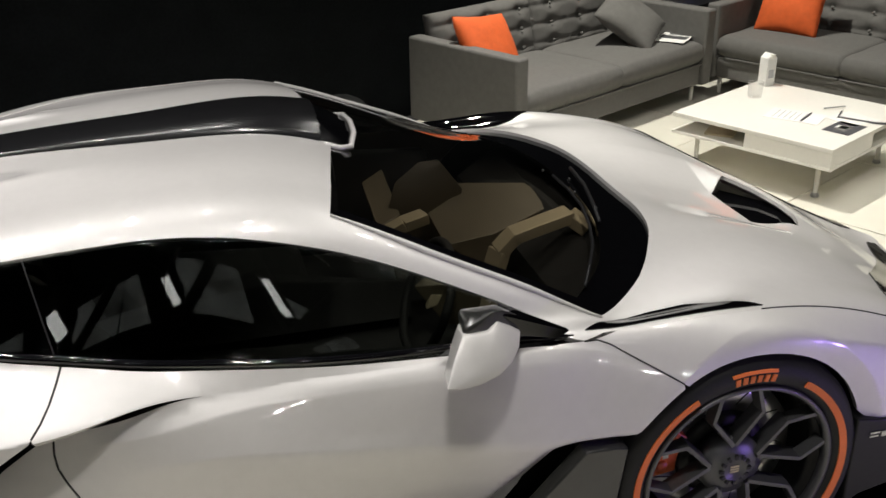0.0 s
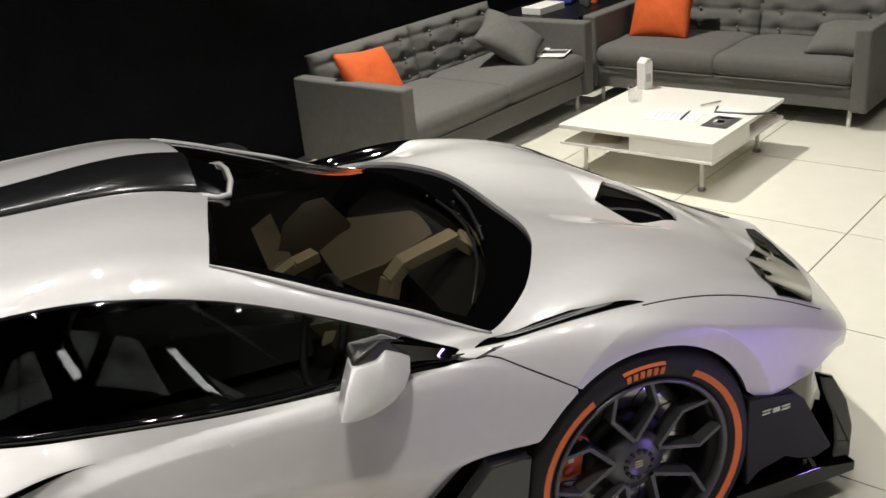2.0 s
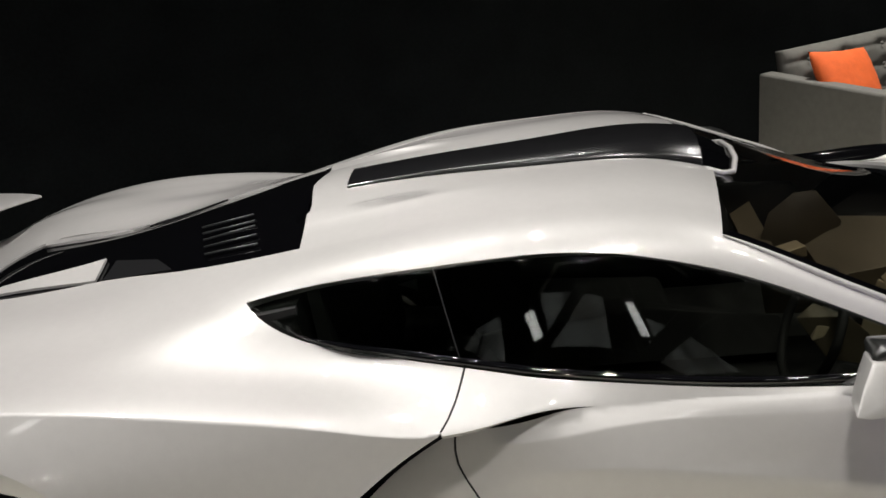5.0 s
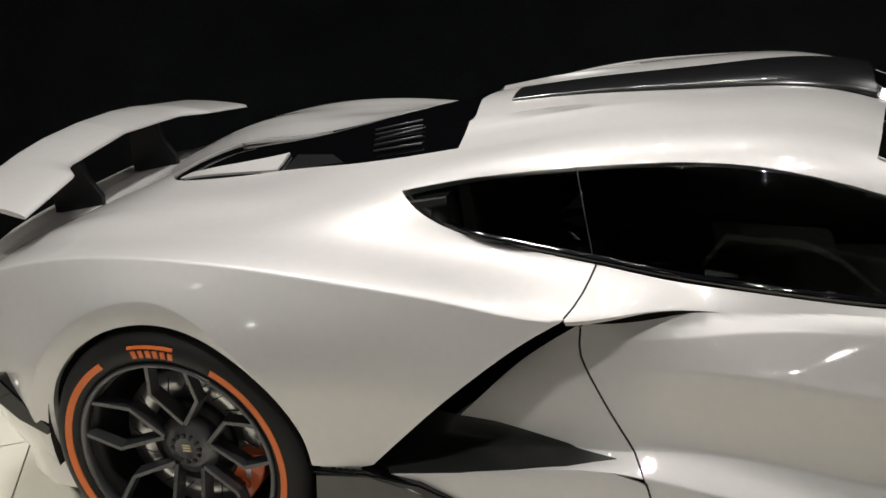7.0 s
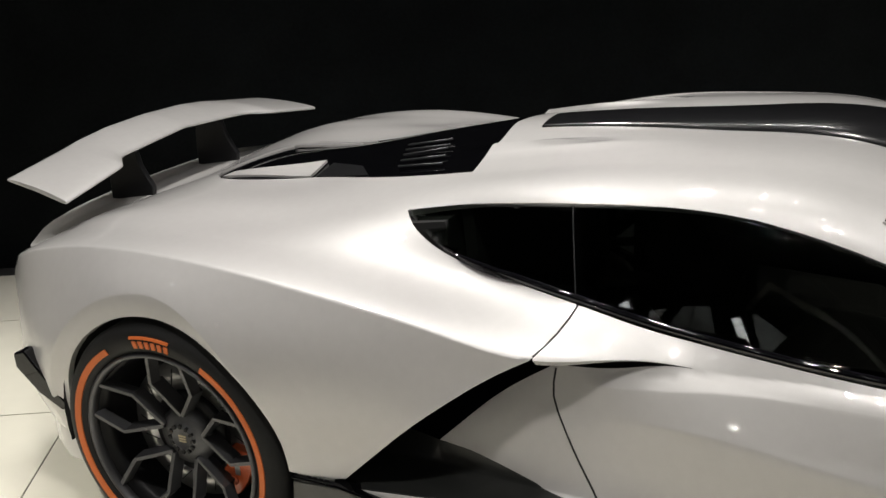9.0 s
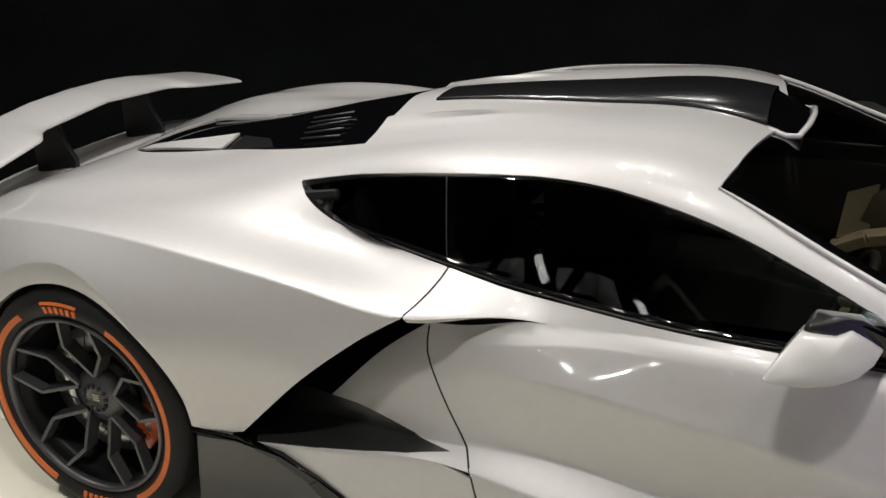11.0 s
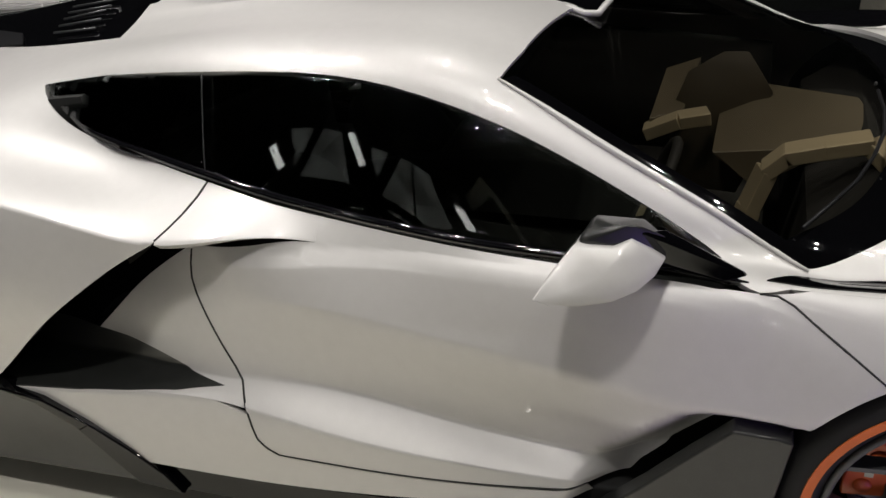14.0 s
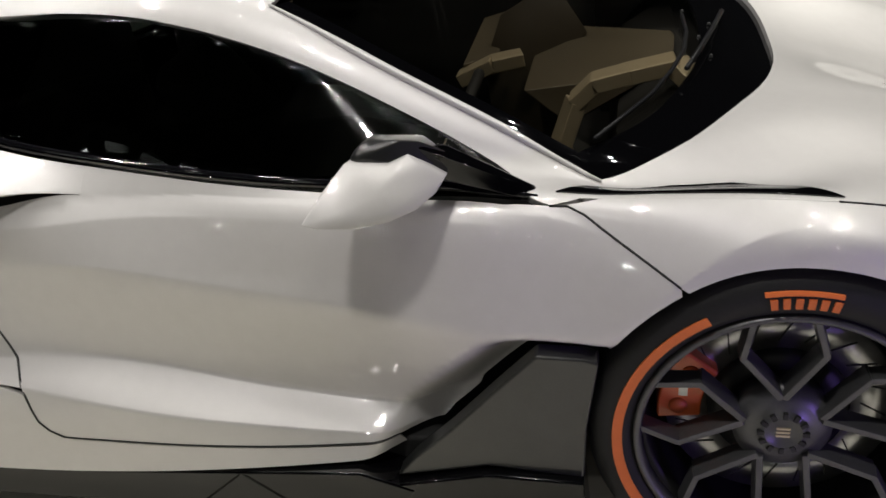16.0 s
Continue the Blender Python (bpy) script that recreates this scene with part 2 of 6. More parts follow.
hall_box("wall_east", 12.0, 12.12, -2.5, 12.0, -0.12, 5.6, BLACKWALL, kind="structure", label="black cloth-covered exhibition wall", category="wall")
hall_box("wall_west", -9.12, -9.0, -2.5, 12.0, -0.12, 5.6, BLACKWALL, kind="structure", label="black cloth-covered exhibition wall", category="wall")
hall_box("wall_south", -9.12, 12.12, 12.0, 12.12, -0.12, 5.6, BLACKWALL, kind="structure", label="black cloth-covered exhibition wall", category="wall")
hall_box("ceiling", -9.12, 12.12, -2.5, 12.12, 5.6, 5.72, BLACKWALL, kind="structure", label="black hall ceiling", category="ceiling")


# the lighting truss over the visitors' side, with glowing cloths added above it; it shows in the car's glass
truss = empty("lighting_truss", label="flat dark lighting truss hanging under the black ceiling with lit fixtures", category="truss")


def rod(name, p, q, r, mat, parent, label=""):
    a, b = Vector(p), Vector(q)
    bm = bmesh.new()
    tube(bm, [a, b], r, 8)
    return part(name, bm, mat, parent, label)


TRUSS_Z = 4.6
for y in (-3.2, -4.3):
    rod("chord", (-6.2, y, TRUSS_Z), (6.2, y, TRUSS_Z), 0.035, SATIN, truss)
for k in range(-4, 4):
    x = 0.57 + 1.3 * k
    rod("brace", (x, -4.3, TRUSS_Z), (x + 1.2, -3.2, TRUSS_Z), 0.06, SATIN, truss)
    rod("brace", (x + 1.2, -3.2, TRUSS_Z), (x + 1.3, -4.3, TRUSS_Z), 0.045, SATIN, truss)
    fixture = part("fixture", boxed(-0.09, 0.09, -0.20, 0.20, -0.10, 0.10), SATIN, truss, "black flat lamp fixture", bevel=0.02)
    fixture.matrix_world = pose(x + 0.03, -3.72 - 0.08 * (k % 2), TRUSS_Z - 0.1, 0, 0, 18)
    lens = part("lens", boxed(-0.055, 0.055, -0.14, 0.14, -0.004, 0.004), LIT_LENS, fixture, "lit white lens", smooth=False)
    lens.location = (0, 0, -0.106)
for x in (-5.5, -1.5, 1.5, 5.5):
    for y in (-3.2, -4.3):
        rod("hanger", (x, y, TRUSS_Z), (x, y, 5.61), 0.012, SATIN, truss)
bm = bmesh.new()
tube(bm, [(-0.7, -3.75, 4.58), (-0.32, -3.42, 4.56), (0.05, -3.40, 4.55), (0.5, -3.28, 4.55), (0.9, -3.2, 4.57), (1.5, -3.2, 4.58)], 0.022, 8)
part("cable", bm, ALLOY, truss, "pale hanging cable")
# unseen glowing panels, added for the pale patches mirrored in the side glass
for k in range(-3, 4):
    cloth = part("glow_panel", boxed(-0.52, 0.52, -0.30, 0.30, -0.02, 0.02), GLOW_CLOTH, None, smooth=False, bevel=0.01)
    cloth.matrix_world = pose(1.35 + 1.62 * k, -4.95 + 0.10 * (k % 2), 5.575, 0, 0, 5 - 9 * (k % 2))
    tagged(cloth, "pale cloth panel under the black ceiling, its light put in as glow", "light panel", "ceiling light panels")


# ---- the car's surface ----
def natural(xs, ys):
    """A natural cubic spline through the knots, as a function of arrays."""
    xs, ys = np.array(xs, float), np.array(ys, float)
    n, h = len(xs), np.diff(xs)
    A, r = np.eye(n), np.zeros(n)
    for i in range(1, n - 1):
        A[i, i - 1:i + 2] = h[i - 1], 2 * (h[i - 1] + h[i]), h[i]
        r[i] = 6 * ((ys[i + 1] - ys[i]) / h[i] - (ys[i] - ys[i - 1]) / h[i - 1])
    m = np.linalg.solve(A, r)

    def f(x):
        x = np.clip(x, xs[0], xs[-1])
        i = np.clip(np.searchsorted(xs, x) - 1, 0, n - 2)
        a, b, hh = xs[i + 1] - x, x - xs[i], h[i]
        return (m[i] * a ** 3 + m[i + 1] * b ** 3) / (6 * hh) + (ys[i] / hh - m[i] * hh / 6) * a + (ys[i + 1] / hh - m[i + 1] * hh / 6) * b
    return f


def line(*knots):
    """A long line of the body: knots of (x, half width, height)."""
    x, w, z = zip(*knots)
    return natural(x, w), natural(x, z)


NOSE = ((1.6, 0.94, 0.69), (1.85, 0.905, 0.60), (2.05, 0.84, 0.50), (2.2, 0.71, 0.44), (2.31, 0.48, 0.425), (2.385, 0.22, 0.42), (2.41, 0.06, 0.42))
BOTTOM = line((-2.2, 0.70, 0.30), (-1.9, 0.88, 0.24), (-1.6, 0.98, 0.20), (-1.0, 1.0, 0.20), (-0.55, 1.0, 0.19), (0, 1.0, 0.20), (0.5, 0.967, 0.24),
              (0.7, 0.95, 0.26), (1.0, 0.955, 0.28), (1.33, 0.97, 0.30), (1.6, 0.96, 0.30), (1.9, 0.90, 0.30), (2.1, 0.80, 0.30), (2.2, 0.71, 0.30), (2.31, 0.48, 0.30), (2.385, 0.22, 0.30), (2.41, 0.06, 0.30))
SILL = ((0.05, 0.99, 0.365), (0.3, 0.972, 0.325), (0.6, 0.935, 0.293), (0.8, 0.93, 0.30), (1.0, 0.975, 0.36), (1.33, 0.975, 0.42), (1.6, 0.965, 0.42),
        (1.9, 0.90, 0.40), (2.1, 0.80, 0.38), (2.2, 0.71, 0.36), (2.31, 0.48, 0.345), (2.385, 0.22, 0.34), (2.41, 0.06, 0.34))
TUCK = ((0.05, 0.915, 0.425), (0.3, 0.900, 0.377), (0.6, 0.883, 0.330), (0.8, 0.91, 0.36), (1.0, 0.95, 0.45), (1.33, 0.975, 0.52), (1.6, 0.965, 0.50),
        (1.9, 0.90, 0.46), (2.1, 0.805, 0.425), (2.2, 0.715, 0.395), (2.31, 0.48, 0.375), (2.385, 0.22, 0.37), (2.41, 0.06, 0.37))
WAIST = ((0.05, 0.927, 0.64), (0.3, 0.94, 0.615), (0.6, 0.95, 0.575), (0.8, 0.955, 0.545), (1.0, 0.965, 0.56), (1.33, 0.992, 0.66), (1.6, 0.965, 0.58),
         (1.9, 0.90, 0.52), (2.1, 0.815, 0.455), (2.2, 0.715, 0.42), (2.31, 0.48, 0.40), (2.385, 0.22, 0.395), (2.41, 0.06, 0.395))
SHOULDER = ((0.05, 0.858, 0.762), (0.3, 0.866, 0.757), (0.6, 0.868, 0.763), (0.9, 0.880, 0.752), (1.15, 0.945, 0.705), (1.35, 0.957, 0.74), *NOSE)
UPPER = [
    line((-2.2, 0.50, 0.70), (-2.0, 0.66, 0.788), (-1.72, 0.74, 0.868), (-1.42, 0.76, 0.888), (-1.1, 0.755, 0.889), (-0.8, 0.725, 0.875), (-0.55, 0.70, 0.853),
         (-0.3, 0.763, 0.845), (0, 0.815, 0.812), (0.3, 0.845, 0.787), (0.6, 0.85, 0.772), (0.95, 0.860, 0.773), (1.3, 0.874, 0.784), (1.6, 0.855, 0.742),
         (1.85, 0.848, 0.655), (2.05, 0.79, 0.545), (2.2, 0.66, 0.47), (2.31, 0.44, 0.445), (2.385, 0.20, 0.44), (2.41, 0.055, 0.44)),
    line((-2.2, 0.42, 0.705), (-2.0, 0.57, 0.795), (-1.72, 0.63, 0.880), (-1.42, 0.63, 0.893), (-1.1, 0.635, 0.904), (-0.8, 0.615, 0.938), (-0.55, 0.64, 0.935),
         (-0.3, 0.69, 0.95), (0, 0.715, 0.93), (0.3, 0.735, 0.90), (0.6, 0.76, 0.85), (0.95, 0.785, 0.778), (1.3, 0.73, 0.777), (1.6, 0.70, 0.765),
         (1.85, 0.68, 0.68), (2.05, 0.63, 0.575), (2.2, 0.55, 0.495), (2.31, 0.37, 0.46), (2.385, 0.17, 0.45), (2.41, 0.045, 0.45)),
    line((-2.2, 0.36, 0.705), (-2.0, 0.50, 0.795), (-1.72, 0.52, 0.878), (-1.42, 0.52, 0.900), (-1.1, 0.53, 0.919), (-0.8, 0.53, 0.968), (-0.55, 0.565, 1.015),
         (-0.3, 0.60, 1.05), (0, 0.605, 1.062), (0.3, 0.635, 1.045), (0.6, 0.70, 0.93), (0.95, 0.745, 0.80), (1.3, 0.58, 0.80), (1.6, 0.56, 0.775),
         (1.85, 0.54, 0.692), (2.05, 0.48, 0.59), (2.2, 0.42, 0.512), (2.31, 0.29, 0.47), (2.385, 0.13, 0.458), (2.41, 0.035, 0.458)),
    line((-2.2, 0.25, 0.695), (-2.0, 0.28, 0.787), (-1.67, 0.25, 0.882), (-1.3, 0.26, 0.912), (-1.07, 0.31, 0.952), (-0.8, 0.37, 1.0), (-0.67, 0.40, 1.022),
         (-0.3, 0.42, 1.085), (0, 0.42, 1.105), (0.3, 0.45, 1.095), (0.6, 0.50, 0.99), (0.95, 0.50, 0.852), (1.3, 0.40, 0.804), (1.6, 0.36, 0.77),
         (1.85, 0.34, 0.692), (2.05, 0.30, 0.612), (2.2, 0.26, 0.53), (2.31, 0.18, 0.485), (2.385, 0.08, 0.467), (2.41, 0.02, 0.466)),
    line((-2.2, 0, 0.685), (-2.0, 0, 0.775), (-1.67, 0, 0.890), (-1.3, 0, 0.955), (-1.0, 0, 1.018), (-0.67, 0, 1.075), (-0.3, 0, 1.103), (0, 0, 1.11), (0.3, 0, 1.105),
         (0.6, 0, 1.008), (0.95, 0, 0.878), (1.3, 0, 0.81), (1.6, 0, 0.762), (1.85, 0, 0.692), (2.05, 0, 0.62), (2.2, 0, 0.535), (2.31, 0, 0.492), (2.385, 0, 0.472), (2.41, 0, 0.470)),
]
FRONT = [BOTTOM,
         line((-0.8, 0.985, 0.345), (-0.45, 0.985, 0.385), (-0.2, 0.985, 0.405), *SILL),
         line((-0.8, 0.80, 0.36), (-0.45, 0.87, 0.40), (-0.2, 0.935, 0.435), *TUCK),
         line((-0.8, 0.75, 0.47), (-0.45, 0.825, 0.555), (-0.2, 0.895, 0.62), *WAIST),
         line((-0.8, 0.70, 0.56), (-0.45, 0.76, 0.67), (-0.25, 0.845, 0.715), (-0.1, 0.872, 0.748), (-0.02, 0.863, 0.762), *SHOULDER)] + UPPER
REAR = [BOTTOM,
        line((-2.2, 0.70, 0.42), (-2.0, 0.87, 0.40), (-1.72, 1.0, 0.42), (-1.42, 1.04, 0.5), (-1.1, 1.035, 0.48), (-0.8, 0.985, 0.42), (-0.55, 0.98, 0.45),
             (-0.3, 0.97, 0.48), *SILL),
        line((-2.2, 0.69, 0.55), (-2.0, 0.86, 0.55), (-1.72, 1.0, 0.60), (-1.42, 1.04, 0.68), (-1.1, 1.035, 0.65), (-0.8, 1.0, 0.56), (-0.55, 0.985, 0.58),
             (-0.3, 0.96, 0.60), *TUCK),
        line((-2.2, 0.68, 0.66), (-2.0, 0.83, 0.68), (-1.72, 0.955, 0.72), (-1.42, 1.01, 0.77), (-1.1, 1.005, 0.75), (-0.8, 0.985, 0.70), (-0.55, 0.965, 0.70),
             (-0.3, 0.945, 0.70), *WAIST),
        line((-2.2, 0.66, 0.69), (-2.0, 0.80, 0.775), (-1.72, 0.88, 0.855), (-1.42, 0.915, 0.885), (-1.1, 0.93, 0.872), (-0.8, 0.935, 0.835), (-0.55, 0.94, 0.798),
             (-0.3, 0.94, 0.763), (-0.2, 0.928, 0.772), (-0.1, 0.896, 0.777), (-0.03, 0.869, 0.770), *SHOULDER)] + UPPER
TOP = len(FRONT) - 1


def ramp(x, a, b):
    t = np.clip((x - a) / (b - a), 0, 1)
    return t * t * (3 - 2 * t)


def crease(lines, k, x):
    """How sharply the section bends at line k: 0 smooth, 1 a full edge."""
    if k == 4:
        return 0.75 * ramp(x, 0.12, -0.15) + 0.55 * ramp(x, 0.05, 0.2) * ramp(x, 1.1, 0.9) + 0.7 * ramp(x, 1.42, 1.62) * ramp(x, 2.25, 2.1)
    if lines is FRONT and k == 3:
        return 0.8 * ramp(x, -0.25, 0.05) * ramp(x, 1.15, 0.95)
    if lines is FRONT and k in (1, 2):
        return 0.8 * ramp(x, -0.02, -0.25) + 0.9 * ramp(x, -0.25, 0.1) * ramp(x, 0.95, 0.8)
    return 0 * x


def fold_height(x):
    return np.interp(x, [-0.2, -0.15, 0.08, 0.22, 0.33, 0.48, 0.62, 0.95], [0.694, 0.702, 0.727, 0.735, 0.740, 0.742, 0.743, 0.742])


def skin(lines, x, v):
    """Places on the body: x along the car, v from line to line round the section (0 bottom, TOP the middle)."""
    x, v = np.broadcast_arrays(np.asarray(x, float), np.asarray(v, float))
    W = np.stack([l[0](x) for l in lines] + [-lines[-2][0](x)])
    Z = np.stack([l[1](x) for l in lines] + [lines[-2][1](x)])
    n = len(lines)
    h = np.sqrt(np.diff(W, axis=0) ** 2 + np.diff(Z, axis=0) ** 2) + 1e-6
    out = []
    i = np.clip(np.floor(v).astype(int), 0, n - 2)
    t = np.clip(v - i, 0, 1)
    pick = lambda A, k: np.take_along_axis(A, k[None], 0)[0]
    hi = pick(h, i)
    for P in (W, Z):
        d = np.diff(P, axis=0) / h

        def tangent(k, side):
            a, b = np.clip(k - 1, 0, len(d) - 1), np.clip(k, 0, len(d) - 1)
            da, db, ha, hb = pick(d, a), pick(d, b), pick(h, a), pick(h, b)
            m = (hb * da + ha * db) / (ha + hb)
            m = np.where(k == 0, db, m)
            for c in (1, 2, 3, 4):
                w = crease(lines, c, x)
                m = np.where(k == c, (1 - w) * m + w * (db if side > 0 else da), m)
            return m
        m0, m1 = tangent(i, 1), tangent(i + 1, -1)
        p0, p1 = pick(P, i), pick(P, i + 1)
        out.append((2 * t ** 3 - 3 * t ** 2 + 1) * p0 + (t ** 3 - 2 * t ** 2 + t) * hi * m0 + (3 * t ** 2 - 2 * t ** 3) * p1 + (t ** 3 - t ** 2) * hi * m1)
    if lines is FRONT:  # the door's lower front end turns inwards along a slanting edge
        ahead = (x - 0.66) * 0.757 - (out[1] - 0.31) * 0.653
        out[0] = out[0] - 0.075 * ramp(ahead, -0.05, 0.05) * ramp(out[1], 0.545, 0.50) * ramp(x, 0.5, 0.62) * ramp(x, 1.1, 0.95)
    if lines is FRONT:  # a crisp fold along the door below its shoulder
        up = out[1] - fold_height(x)
        tent = np.clip(1 - np.sqrt(np.where(up > 0, (up / 0.030) ** 2, (up / 0.10) ** 2) + 0.003), 0, 1)
        out[0] = out[0] + 0.011 * tent * ramp(x, -0.22, -0.12) * ramp(x, 1.02, 0.80) * (v < 4.3)
    # a valley along the inner side of the fender's crest
    out[1] = out[1] - 0.016 * np.exp(-((out[0] - 0.785) / 0.05) ** 2) * ramp(x, 0.92, 1.06) * ramp(x, 1.44, 1.28) * (v > 4.5)
    if lines is FRONT:  # the air outlet: the hood dips to a level floor that ends under an arched lip
        deep = np.clip(out[1] - np.interp(x, [1.22, 1.50, 1.815, 2.02], [0.822, 0.748, 0.652, 0.634]), 0, 0.2)
        half, soft_edge = np.interp(x, [1.4, 1.815, 1.86, 1.92], [0.02, 0.13, 0.10, 0.04]), np.interp(x, [1.3, 1.815, 1.9], [0.42, 0.24, 0.20])
        out[1] = out[1] - deep * ramp(out[0], half + soft_edge, half) * (v > 6) * (x > 1.22) * (x < 1.93)
    # the wheel arches end in a flat chamfer, widest away from the doors
    hx, hz, hr, away = (1.33, 0.345, 0.358, 1) if lines is FRONT else (-1.33, 0.355, 0.386, -1)
    dx, dz = (x - hx) * away, out[1] - hz
    r, a = np.hypot(dx, dz), np.degrees(np.arctan2(dz, dx))
    wide = 0.006 + 0.055 * ramp(a, 135, 85)
    out[0] = out[0] - 0.40 * np.clip(hr + wide - r, 0, wide) * (a > -20) * (v < 4.6)
    # a low fold in the roof that fades forwards
    d = out[0] - 0.235 - 0.10 * (x + 0.69)
    d = d / np.where(d > 0, 0.05, 0.010)
    out[1] = out[1] + 0.012 * np.exp(-np.clip(d * d, 0, 50)) * ramp(x, 0.05, -0.5) * ramp(x, -1.0, -0.7) * (v > 6.5)
    return np.stack([x, -out[0], out[1]], -1)


def soft_skin(lines, x, v):
    """The skin with its creases rounded to a small radius."""
    x, v = np.broadcast_arrays(np.asarray(x, float), np.asarray(v, float))
    P = skin(lines, x, v)
    for c in (3, 4):
        where = (np.abs(v - c) < 0.2) & ((x > 0.06) if lines is FRONT else (x < -0.33) & (c == 4))
        if where.any():
            reach = np.array([-0.07, -0.047, -0.023, 0, 0.023, 0.047, 0.07]) * (1.0 if lines is FRONT else 0.6)
            Q = np.mean([skin(lines, x[where], np.clip(v[where] + o, 0, TOP)) for o in reach], axis=0)
            part_of = ramp(np.abs(v[where] - c), 0.19, 0.11)[..., None]
            P[where] = P[where] * (1 - part_of) + Q * part_of
    return P


def v_at(lines, x, value, axis, lo, hi):
    """The v at which the section at x has the height (axis 2) or half width (axis 1) value."""
    lo, hi = float(lo), float(hi)
    get = lambda v: skin(lines, x, v)[..., axis] * (-1 if axis == 1 else 1)
    up = get(hi) > get(lo)
    for _ in range(26):
        mid = (lo + hi) / 2
        if (get(mid) < value) == up:
            lo = mid
        else:
            hi = mid
    return (lo + hi) / 2


def v_many(lines, x, z, lo, hi):
    """v_at() for arrays, by height."""
    lo, hi = np.full(len(x), float(lo)), np.full(len(x), float(hi))
    for _ in range(22):
        mid = (lo + hi) / 2
        low = skin(lines, x, mid)[:, 2] < z
        lo, hi = np.where(low, mid, lo), np.where(low, hi, mid)
    return (lo + hi) / 2


def by_z(lines, pts, lo, hi):
    return [(x, v_at(lines, x, z, 2, lo, hi)) for x, z in pts]


def by_w(lines, pts, lo=4.0, hi=None):
    return [(x, v_at(lines, x, w, 1, lo, TOP if hi is None else hi)) for x, w in pts]


def smooth_path(pts, step=0.012):
    """A smooth curve through a few (x, z) or (x, w) points, in small steps."""
    p = np.array(pts, float)
    s = np.concatenate([[0], np.cumsum(np.hypot(*np.diff(p, axis=0).T))])
    f, g = natural(s, p[:, 0]), natural(s, p[:, 1])
    u = np.linspace(0, s[-1], max(2, int(s[-1] / step) + 1))
    return [(float(a), float(b)) for a, b in zip(f(u), g(u))]


def dense(poly, step=0.012, scale=0.14):
    out = []
    for (x0, v0), (x1, v1) in zip(poly, poly[1:] + poly[:1]):
        n = max(1, int(math.hypot(x1 - x0, (v1 - v0) * scale) / step))
        out += [(x0 + (x1 - x0) * k / n, v0 + (v1 - v0) * k / n) for k in range(n)]
    return out


def inside(px, pv, poly):
    r = np.zeros(px.shape, bool)
    for (x0, y0), (x1, y1) in zip(poly, poly[1:] + poly[:1]):
        if y0 != y1:
            r ^= ((y0 > pv) != (y1 > pv)) & (px < (x1 - x0) * (pv - y0) / (y1 - y0) + x0)
    return r


from mathutils import geometry


